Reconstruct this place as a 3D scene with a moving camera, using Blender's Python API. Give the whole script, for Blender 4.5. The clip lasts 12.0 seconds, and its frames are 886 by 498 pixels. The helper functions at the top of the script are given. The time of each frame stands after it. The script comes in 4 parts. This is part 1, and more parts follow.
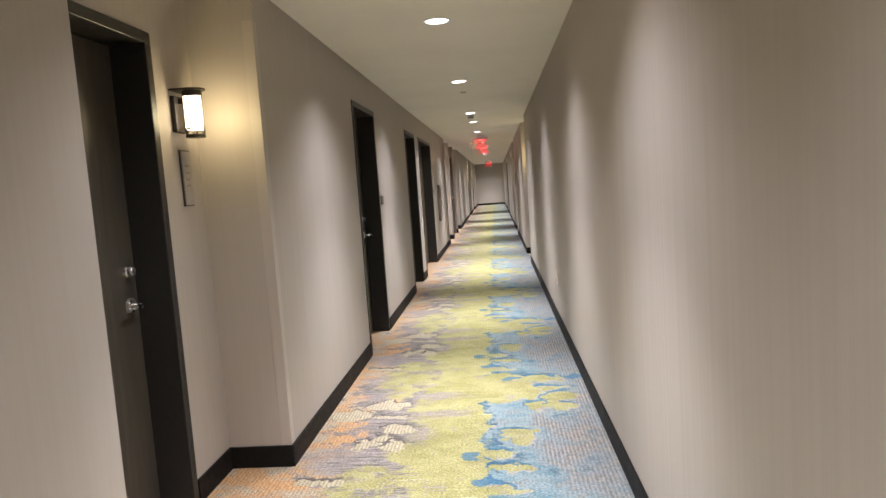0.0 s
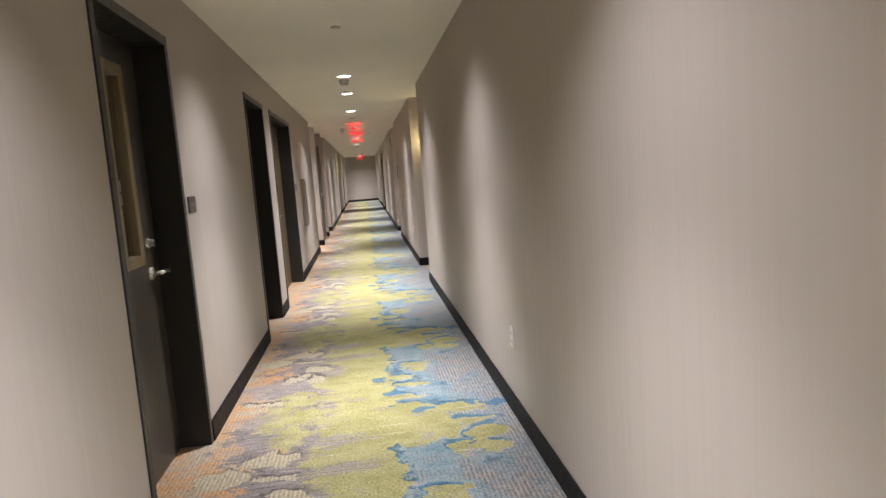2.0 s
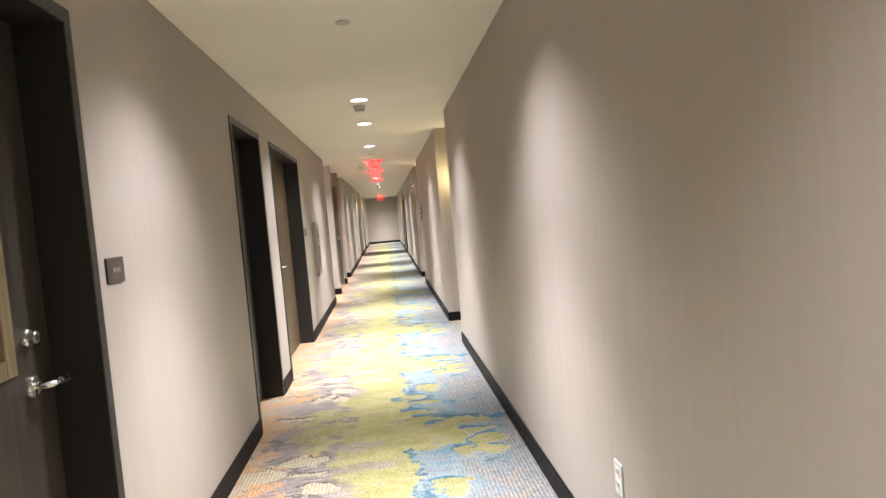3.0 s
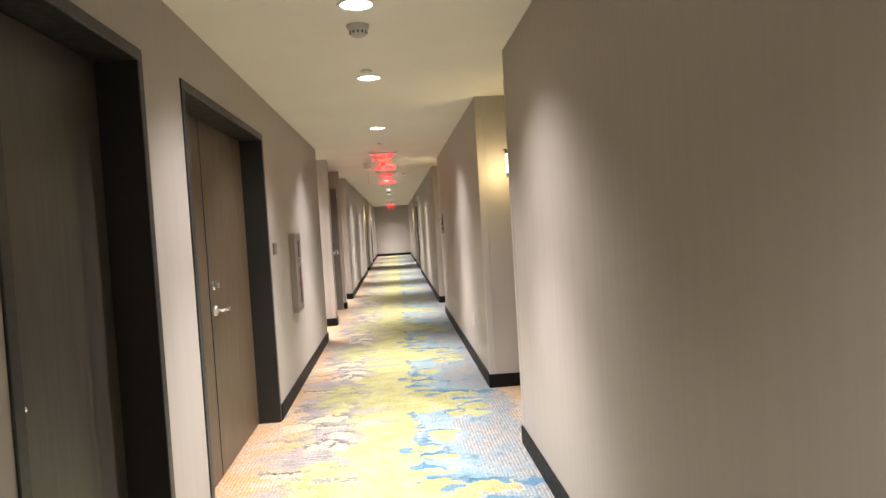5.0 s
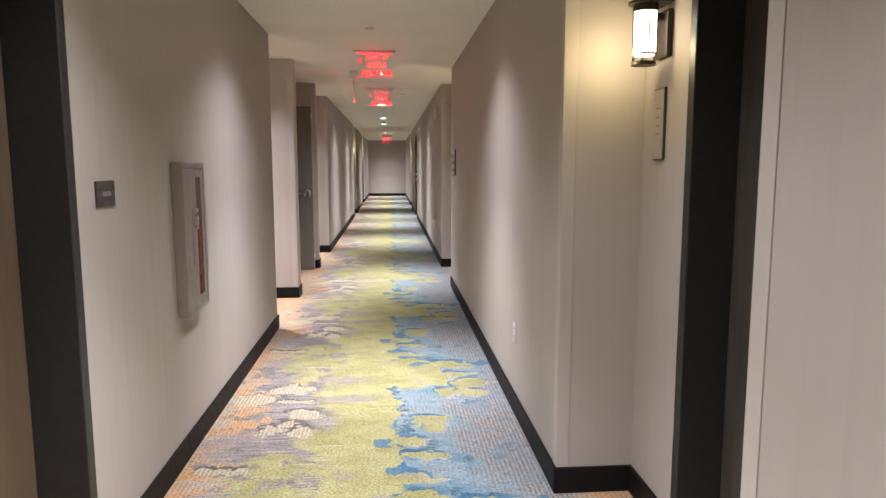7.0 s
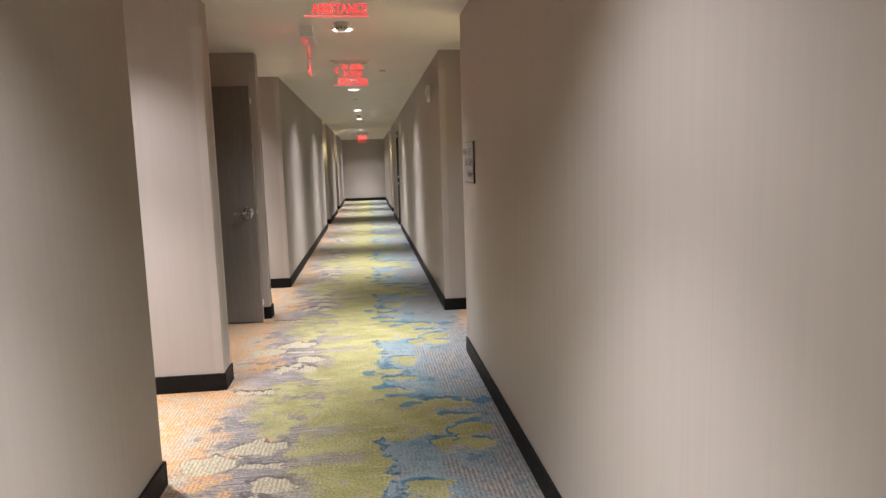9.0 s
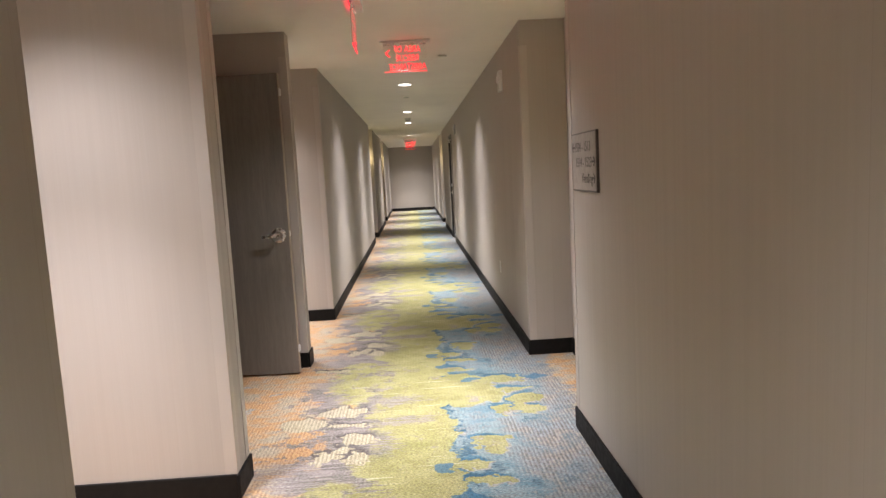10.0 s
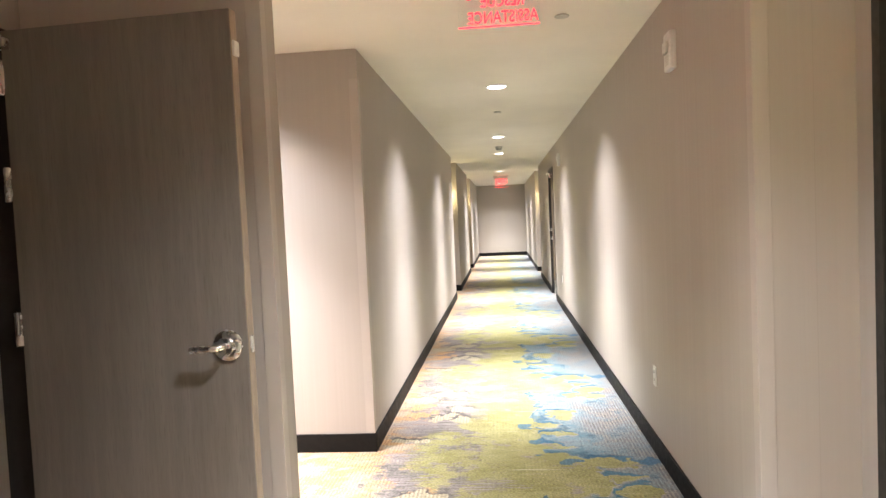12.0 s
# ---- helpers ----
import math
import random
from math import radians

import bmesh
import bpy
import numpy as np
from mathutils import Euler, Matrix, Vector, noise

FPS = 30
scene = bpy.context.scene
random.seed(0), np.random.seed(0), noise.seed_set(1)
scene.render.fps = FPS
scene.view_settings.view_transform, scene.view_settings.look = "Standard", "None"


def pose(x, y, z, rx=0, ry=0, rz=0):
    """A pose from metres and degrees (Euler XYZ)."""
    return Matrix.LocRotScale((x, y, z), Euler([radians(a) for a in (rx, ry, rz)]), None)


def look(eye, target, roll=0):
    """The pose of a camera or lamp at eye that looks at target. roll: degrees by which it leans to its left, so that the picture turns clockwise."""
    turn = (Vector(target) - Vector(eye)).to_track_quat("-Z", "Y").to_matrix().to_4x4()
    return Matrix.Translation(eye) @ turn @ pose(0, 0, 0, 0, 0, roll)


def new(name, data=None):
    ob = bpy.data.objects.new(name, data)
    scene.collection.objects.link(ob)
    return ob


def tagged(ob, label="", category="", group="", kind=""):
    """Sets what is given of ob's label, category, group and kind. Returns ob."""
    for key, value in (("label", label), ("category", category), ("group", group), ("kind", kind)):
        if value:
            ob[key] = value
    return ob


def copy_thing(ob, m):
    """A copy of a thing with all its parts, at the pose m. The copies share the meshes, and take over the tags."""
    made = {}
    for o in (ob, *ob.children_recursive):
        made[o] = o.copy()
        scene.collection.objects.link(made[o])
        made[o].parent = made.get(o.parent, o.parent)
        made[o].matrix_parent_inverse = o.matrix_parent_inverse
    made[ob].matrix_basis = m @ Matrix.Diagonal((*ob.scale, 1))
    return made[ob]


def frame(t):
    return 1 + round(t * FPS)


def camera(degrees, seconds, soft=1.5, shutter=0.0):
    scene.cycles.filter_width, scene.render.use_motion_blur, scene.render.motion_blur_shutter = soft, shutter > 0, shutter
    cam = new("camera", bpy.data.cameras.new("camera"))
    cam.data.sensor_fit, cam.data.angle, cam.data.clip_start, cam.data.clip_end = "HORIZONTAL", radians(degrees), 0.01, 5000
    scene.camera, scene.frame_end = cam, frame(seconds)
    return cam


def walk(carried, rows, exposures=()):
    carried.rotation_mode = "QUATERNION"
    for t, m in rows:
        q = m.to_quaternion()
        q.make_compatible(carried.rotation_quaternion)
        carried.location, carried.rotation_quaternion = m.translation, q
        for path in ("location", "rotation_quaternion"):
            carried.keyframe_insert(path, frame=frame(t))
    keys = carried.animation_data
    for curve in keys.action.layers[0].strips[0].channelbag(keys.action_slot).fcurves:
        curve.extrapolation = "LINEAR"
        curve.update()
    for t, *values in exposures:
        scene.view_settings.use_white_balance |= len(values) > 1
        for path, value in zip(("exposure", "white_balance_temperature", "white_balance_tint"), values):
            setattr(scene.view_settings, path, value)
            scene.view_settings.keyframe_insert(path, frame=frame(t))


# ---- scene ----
cam = camera(67.1, 12.0)
PATH = [
    (0, (0.381, -0.573, 1.424), (0.214, 1.411, 1.232), -4.0),
    (0.5, (0.308, 0.095, 1.394), (0.236, 2.09, 1.263), -2.5),
    (1, (0.224, 0.896, 1.401), (0.361, 2.887, 1.271), -2.8),
    (1.5, (0.177, 1.585, 1.412), (0.237, 3.58, 1.278), -2.2),
    (2, (0.182, 2.333, 1.393), (0.399, 4.307, 1.159), -4.3),
    (2.5, (0.187, 2.974, 1.427), (0.378, 4.958, 1.273), -2.2),
    (3, (0.205, 3.689, 1.413), (0.369, 5.679, 1.302), -5.0),
    (3.2, (0.212, 3.948, 1.412), (0.392, 5.939, 1.341), -4.2),
    (4.8, (0.225, 6.334, 1.405), (0.341, 8.33, 1.334), -1.1),
    (5, (0.184, 6.601, 1.425), (0.324, 8.594, 1.35), -3.5),
    (5.5, (0.217, 7.261, 1.407), (0.417, 9.25, 1.371), -3.5),
    (6, (0.237, 7.981, 1.371), (0.4, 9.97, 1.233), -2.1),
    (6.5, (0.211, 8.792, 1.418), (0.378, 10.773, 1.195), -3.1),
    (6.7, (0.219, 9.103, 1.409), (0.359, 11.084, 1.176), -0.3),
    (8.3, (0.223, 11.34, 1.416), (0.503, 13.296, 1.11), -2.6),
    (8.5, (0.228, 11.613, 1.41), (0.543, 13.568, 1.128), -2.8),
    (9, (0.216, 12.300, 1.430), (0.430, 14.272, 1.175), -1.7),
    (9.5, (0.150, 13.070, 1.432), (0.328, 15.050, 1.214), -1.5),
    (10, (0.091, 13.737, 1.415), (0.171, 15.723, 1.188), -3.0),
    (10.5, (0.093, 14.43, 1.416), (0.258, 16.402, 1.123), -4.9),
    (11, (0.118, 15.123, 1.41), (0.19, 17.101, 1.119), -3.3),
    (11.5, (0.095, 15.75, 1.434), (0.142, 17.742, 1.255), -5.1),
    (12, (0.067, 16.348, 1.434), (-0.111, 18.338, 1.34), -2.6),
]
# the clip's automatic exposure and white balance: seconds, stops, kelvin, tint
TONE = [
    (0, -0.15, 6400, 16), (0.5, 0.14, 6400, 17), (1, -0.1, 6150, 21), (1.5, -0.12, 6050, 24), (2, -0.2, 6450, 17), (2.5, -0.1, 6450, 17),
    (3, 0.51, 6500, 16), (5, 0.29, 6700, 15), (5.5, 0.2, 6400, 16), (6, -0.18, 6150, 20), (6.5, 0.0, 6150, 20), (8.5, -0.14, 6550, 18),
    (9, -0.14, 6400, 16), (9.5, 0.1, 6350, 15), (10, 0.0, 6550, 16), (10.5, 0.0, 6700, 14), (11, 0.05, 6750, 14), (11.5, 0.76, 6550, 12), (12, 1.02, 6450, 14),
]
walk(cam, [(t, look(eye, target, roll)) for t, eye, target, roll in PATH], TONE)

# ---------------------------------------------------------------- plan (metres)
XL, XR = -0.772, 0.92          # faces of the two long walls
XLB, XRB = -1.11, 1.25         # backs of the door niches
YS, YE = -3.2, 40.0            # near end and far end of the corridor
ZC = 2.48                      # ceiling
TH = 0.22                      # wall thickness
BASE_H, BASE_T = 0.115, 0.014  # baseboard
LAMP_X = 0.07

# ---------------------------------------------------------------- light
world = bpy.data.worlds.new("world")
scene.world = world
world.use_nodes = True
world.node_tree.nodes["Background"].inputs[0].default_value = (0.5, 0.5, 0.5, 1)
world.node_tree.nodes["Background"].inputs[1].default_value = 0.0
FLOOD_W, BEAM_W, SCONCE_W = 174.0, 640.0, 3.8
DOWNLIGHTS = [(LAMP_X, y) for y in (-2.5, -0.35, 1.78, 3.87, 6.53, 9.8, 11.35, 13.75, 17.70, 21.88, 25.4, 27.85, 32.45, 35.6, 38.95)]
CLOSET_LAMP = (-1.12, 6.0)
SIDE_DOWNLIGHTS = [(-1.35, 15.86), (-1.6, 19.70)]


# ---------------------------------------------------------------- mesh helpers
def add_box(bm, x0, x1, y0, y1, z0, z1, bevel=0.0, seg=1):
    made = bmesh.ops.create_cube(bm, size=1.0)["verts"]
    for v in made:
        v.co = Vector(((x0 + x1) / 2 + v.co.x * (x1 - x0), (y0 + y1) / 2 + v.co.y * (y1 - y0), (z0 + z1) / 2 + v.co.z * (z1 - z0)))
    if bevel:
        edges = list({e for v in made for e in v.link_edges})
        bmesh.ops.bevel(bm, geom=edges, offset=bevel, segments=seg, profile=0.6, affect="EDGES")


def box(x0, x1, y0, y1, z0, z1, bevel=0.0, seg=1):
    bm = bmesh.new()
    add_box(bm, x0, x1, y0, y1, z0, z1, bevel, seg)
    return bm


def add_lathe(bm, profile, m=None, segs=32):
    """Turns a profile of (radius, height) round the z axis and lays it by m."""
    m = m or Matrix()
    rings = []
    for r, h in profile:
        if r < 1e-5:
            rings.append([bm.verts.new(m @ Vector((0, 0, h)))])
        else:
            rings.append([bm.verts.new(m @ Vector((r * math.cos(2 * math.pi * i / segs), r * math.sin(2 * math.pi * i / segs), h))) for i in range(segs)])
    for a, b in zip(rings, rings[1:]):
        for i in range(segs):
            j = (i + 1) % segs
            if len(a) == 1 and len(b) == 1:
                continue
            if len(a) == 1:
                bm.faces.new((a[0], b[j], b[i]))
            elif len(b) == 1:
                bm.faces.new((a[i], a[j], b[0]))
            else:
                bm.faces.new((a[i], a[j], b[j], b[i]))


def lathe(profile, m=None, segs=32):
    bm = bmesh.new()
    add_lathe(bm, profile, m, segs)
    return bm


def add_tube(bm, points, radius, segs=12, flat=1.0):
    """A rounded bar along a line of points; flat squeezes it upright."""
    pts = [Vector(p) for p in points]
    rings = []
    for i, p in enumerate(pts):
        d = (pts[min(i + 1, len(pts) - 1)] - pts[max(i - 1, 0)]).normalized()
        side = d.cross(Vector((0, 0, 1)))
        side = side.normalized() if side.length > 1e-4 else Vector((1, 0, 0))
        up = side.cross(d).normalized()
        rings.append([bm.verts.new(p + radius * (math.cos(2 * math.pi * k / segs) * side + flat * math.sin(2 * math.pi * k / segs) * up)) for k in range(segs)])
    for a, b in zip(rings, rings[1:]):
        for k in range(segs):
            bm.faces.new((a[k], a[(k + 1) % segs], b[(k + 1) % segs], b[k]))
    bm.faces.new(rings[0][::-1]), bm.faces.new(rings[-1])


def mesh_of(name, bm, material, smooth=None):
    bmesh.ops.recalc_face_normals(bm, faces=bm.faces)
    me = bpy.data.meshes.new(name)
    bm.to_mesh(me)
    bm.free()
    me.materials.append(material)
    if smooth:
        for p in me.polygons:
            p.use_smooth = True
        me.set_sharp_from_angle(angle=radians(smooth))
    return me


def part(name, bm, material, parent, label="", smooth=None):
    ob = new(name, mesh_of(name, bm, material, smooth))
    ob.parent = parent
    return tagged(ob, label)


def structure(name, bm, material, label, category, smooth=None):
    return tagged(new(name, mesh_of(name, bm, material, smooth)), label, category, kind="structure")


def thing(name, m, label, category, group=""):
    ob = new(name)
    ob.empty_display_size = 0.1
    ob.matrix_basis = m
    return tagged(ob, label, category, group)


def text_part(name, words, size, material, parent, m, label="", depth=0.001, align="CENTER", bold=0.0):
    """Words in the built-in font as a mesh, reading along local x with y up, laid by m."""
    curve = bpy.data.curves.new(name, "FONT")
    curve.body, curve.size, curve.extrude, curve.align_x, curve.align_y = words, size, depth, align, "CENTER"
    curve.offset, curve.resolution_u = bold, 4
    tmp = bpy.data.objects.new("tmp_text", curve)
    me = bpy.data.meshes.new_from_object(tmp)
    bpy.data.objects.remove(tmp)
    bpy.data.curves.remove(curve)
    me.name = name
    me.transform(m)
    me.materials.clear()
    me.materials.append(material)
    ob = new(name, me)
    ob.parent = parent
    return tagged(ob, label)


# ---------------------------------------------------------------- materials
class Nodes:
    def __init__(self, name):
        self.mat = bpy.data.materials.new(name)
        self.mat.use_nodes = True
        self.tree = self.mat.node_tree
        self.bsdf = self.tree.nodes["Principled BSDF"]

    def put(self, socket, value):
        if isinstance(value, bpy.types.NodeSocket):
            self.tree.links.new(value, socket)
        elif value is not None:
            socket.default_value = value

    def node(self, kind, out=0, settings=None, **inputs):
        n = self.tree.nodes.new(kind)
        for k, v in (settings or {}).items():
            setattr(n, k, v)
        for k, v in inputs.items():
            self.put(n.inputs[int(k[1:])] if k[0] == "i" and k[1:].isdigit() else n.inputs[k], v)
        return n.outputs[out]

    def math(self, op, a, b=None, c=None, clamp=False):
        return self.node("ShaderNodeMath", 0, {"operation": op, "use_clamp": clamp}, i0=a, **({"i1": b} if b is not None else {}), **({"i2": c} if c is not None else {}))

    def vec(self, op, a, b=None, c=None, out=0):
        return self.node("ShaderNodeVectorMath", out, {"operation": op}, i0=a, **({"i1": b} if b is not None else {}), **({"i2": c} if c is not None else {}))

    def mix(self, f, a, b, blend="MIX"):
        return self.node("ShaderNodeMix", 2, {"data_type": "RGBA", "blend_type": blend}, i0=f, i6=a, i7=b)

    def coords(self):
        return self.node("ShaderNodeTexCoord", 3)

    def noise(self, vector, scale, detail=3.0, rough=0.55, out=0):
        return self.node("ShaderNodeTexNoise", out, None, Vector=vector, Scale=scale, Detail=detail, Roughness=rough)

    def ramp(self, f, lo, hi, a=0.0, b=1.0):
        return self.node("ShaderNodeMapRange", 0, {"interpolation_type": "SMOOTHSTEP"}, i0=f, i1=lo, i2=hi, i3=a, i4=b)

    def bump(self, height, strength, distance=0.002):
        self.put(self.bsdf.inputs["Normal"], self.node("ShaderNodeBump", 0, None, Strength=strength, Distance=distance, Height=height))

    def done(self, colour=None, rough=None, metal=None, spec=None):
        for k, v in (("Base Color", colour), ("Roughness", rough), ("Metallic", metal), ("Specular IOR Level", spec)):
            self.put(self.bsdf.inputs[k], v)
        return self.mat


def rgb(r, g, b):
    return (r, g, b, 1.0)


def wallpaper_material():
    n = Nodes("vinyl_wallcovering")
    p = n.coords()
    s = n.node("ShaderNodeSeparateXYZ", 0, None, Vector=p)
    sep = s.node
    u = n.math("ADD", sep.outputs[0], sep.outputs[1])
    fine = n.noise(n.node("ShaderNodeCombineXYZ", 0, None, X=n.math("MULTIPLY", u, 260.0), Y=n.math("MULTIPLY", sep.outputs[2], 1.6)), 1.0, 2.0)
    mid = n.noise(n.node("ShaderNodeCombineXYZ", 0, None, X=n.math("MULTIPLY", u, 38.0), Y=n.math("MULTIPLY", sep.outputs[2], 0.5)), 1.0, 3.0)
    big = n.noise(p, 1.3, 3.0)
    col = n.mix(n.ramp(fine, 0.3, 0.7), rgb(0.414, 0.371, 0.325), rgb(0.428, 0.384, 0.337))
    col = n.mix(n.math("MULTIPLY", n.ramp(mid, 0.35, 0.7), 0.35), col, rgb(0.392, 0.350, 0.304))
    col = n.mix(n.math("MULTIPLY", n.ramp(big, 0.35, 0.75), 0.25), col, rgb(0.404, 0.360, 0.312))
    drop = n.math("FLOOR", n.math("DIVIDE", u, 1.32))
    shade = n.node("ShaderNodeTexWhiteNoise", 0, {"noise_dimensions": "1D"}, W=drop)
    col = n.mix(n.math("MULTIPLY", shade, 0.30), col, rgb(0.385, 0.346, 0.304))
    seam = n.ramp(n.math("PINGPONG", u, 0.66), 0.0016, 0.0004)
    col = n.mix(n.math("MULTIPLY", seam, 0.35), col, rgb(0.30, 0.265, 0.23))
    n.bump(n.math("ADD", fine, n.math("MULTIPLY", n.noise(p, 420.0, 1.0), 0.5)), 0.10, 0.0006)
    return n.done(col, n.ramp(mid, 0.2, 0.8, 0.5, 0.62), spec=0.3)


def paint_material(name, colour, rough=0.6, grain=90.0, strength=0.12):
    n = Nodes(name)
    p = n.coords()
    big = n.noise(p, 1.7, 4.0)
    col = n.mix(n.math("MULTIPLY", n.ramp(big, 0.3, 0.75), 0.5), rgb(*colour), rgb(*[c * 0.9 for c in colour]))
    n.bump(n.noise(p, grain, 3.0), strength, 0.001)
    return n.done(col, n.ramp(n.noise(p, 9.0), 0.3, 0.7, rough - 0.06, rough + 0.06))


def wood_material(name, dark, light, rough=0.42, along=2):
    n = Nodes(name)
    p = n.coords()
    stretch = [(42.0, 42.0, 2.2), (2.2, 42.0, 42.0), (42.0, 2.2, 42.0)][{2: 0, 0: 1, 1: 2}[along]]
    warp = n.vec("MULTIPLY_ADD", n.noise(p, 2.0, 2.0, out=1), (0.03, 0.03, 0.03), p)
    grain = n.noise(n.vec("MULTIPLY", warp, stretch), 1.0, 5.0, 0.6)
    pore = n.noise(n.vec("MULTIPLY", p, [s * 6 for s in stretch]), 1.0, 2.0)
    band = n.noise(n.vec("MULTIPLY", warp, [s * 0.18 for s in stretch]), 1.0, 2.0)
    col = n.mix(n.ramp(grain, 0.3, 0.72), rgb(*dark), rgb(*light))
    col = n.mix(n.math("MULTIPLY", n.ramp(pore, 0.5, 0.75), 0.45), col, rgb(*[c * 0.6 for c in dark]))
    col = n.mix(n.math("MULTIPLY", n.ramp(band, 0.35, 0.7), 0.35), col, rgb(*[(a + b) * 0.4 for a, b in zip(dark, light)]))
    n.bump(n.math("ADD", grain, n.math("MULTIPLY", pore, 0.6)), 0.15, 0.0006)
    return n.done(col, n.ramp(grain, 0.3, 0.7, rough - 0.06, rough + 0.08), spec=0.4)


def metal_material(name, colour, rough, metal=1.0):
    n = Nodes(name)
    p = n.coords()
    brushed = n.noise(n.vec("MULTIPLY", p, (60.0, 60.0, 400.0)), 1.0, 2.0)
    return n.done(n.mix(n.ramp(brushed, 0.3, 0.7), rgb(*colour), rgb(*[c * 0.85 for c in colour])), n.ramp(n.noise(p, 30.0), 0.3, 0.7, rough * 0.8, rough * 1.25), metal)


def plain_material(name, colour, rough=0.5, spec=0.5):
    n = Nodes(name)
    p = n.coords()
    f = n.noise(p, 35.0, 3.0)
    return n.done(n.mix(n.ramp(f, 0.3, 0.7), rgb(*colour), rgb(*[c * 0.88 for c in colour])), n.ramp(f, 0.3, 0.7, rough - 0.05, rough + 0.05), spec=spec)


def glow_material(name, colour, strength, base=None):
    n = Nodes(name)
    n.put(n.bsdf.inputs["Emission Color"], rgb(*colour))
    n.put(n.bsdf.inputs["Emission Strength"], strength)
    return n.done(rgb(*(base or colour)), 0.4)


def glass_material(name, colour=(1, 1, 1), rough=0.02):
    n = Nodes(name)
    n.put(n.bsdf.inputs["Transmission Weight"], 1.0)
    n.put(n.bsdf.inputs["IOR"], 1.45)
    return n.done(rgb(*colour), rough)


# blots of the carpet's repeat: across, along, half width, half length
REPEAT = 2.003
LIME = [(0.74, 2.10, 0.10, 0.085), (0.66, 2.02, 0.055, 0.06), (0.56, 1.895, 0.065, 0.085), (0.725, 1.865, 0.085, 0.06), (0.655, 1.93, 0.05, 0.04), (0.62, 2.485, 0.16, 0.085),
        (0.66, 2.28, 0.15, 0.035), (0.34, 2.32, 0.20, 0.34), (0.50, 2.20, 0.10, 0.16), (0.425, 1.45, 0.095, 0.075), (0.45, 1.36, 0.055, 0.06), (0.30, 1.18, 0.09, 0.045), (0.37, 1.01, 0.10, 0.055),
        (0.30, 0.76, 0.12, 0.05), (0.25, 1.58, 0.06, 0.04)]
LIME_LEFT = [(-0.36, 2.62, 0.19, 0.46), (-0.36, 0.80, 0.17, 0.30), (-0.22, 1.28, 0.10, 0.10)]
CREAM = [(-0.40, 2.03, 0.14, 0.085), (-0.36, 1.80, 0.13, 0.032), (-0.62, 1.86, 0.13, 0.09), (-0.285, 1.60, 0.095, 0.085), (-0.435, 1.37, 0.08, 0.07), (-0.265, 1.34, 0.065, 0.085), (-0.35, 1.46, 0.05, 0.05), (-0.58, 0.90, 0.12, 0.04)]
GREY = [(-0.10, 2.19, 0.17, 0.07), (-0.04, 1.83, 0.17, 0.07), (-0.52, 1.24, 0.22, 0.14), (-0.16, 1.50, 0.08, 0.16), (-0.55, 2.26, 0.10, 0.09), (-0.58, 1.10, 0.14, 0.10), (-0.58, 2.62, 0.12, 0.12)]
INK_BLUE = [(0.40, 2.51, 0.045, 0.05), (0.17, 1.17, 0.055, 0.055), (0.25, 0.85, 0.07, 0.055), (0.84, 2.50, 0.09, 0.05)]
TAUPE = [(0.78, 1.22, 0.24, 0.36), (0.94, 1.95, 0.13, 0.24), (0.70, 1.60, 0.22, 0.09), (0.98, 2.45, 0.12, 0.3)]


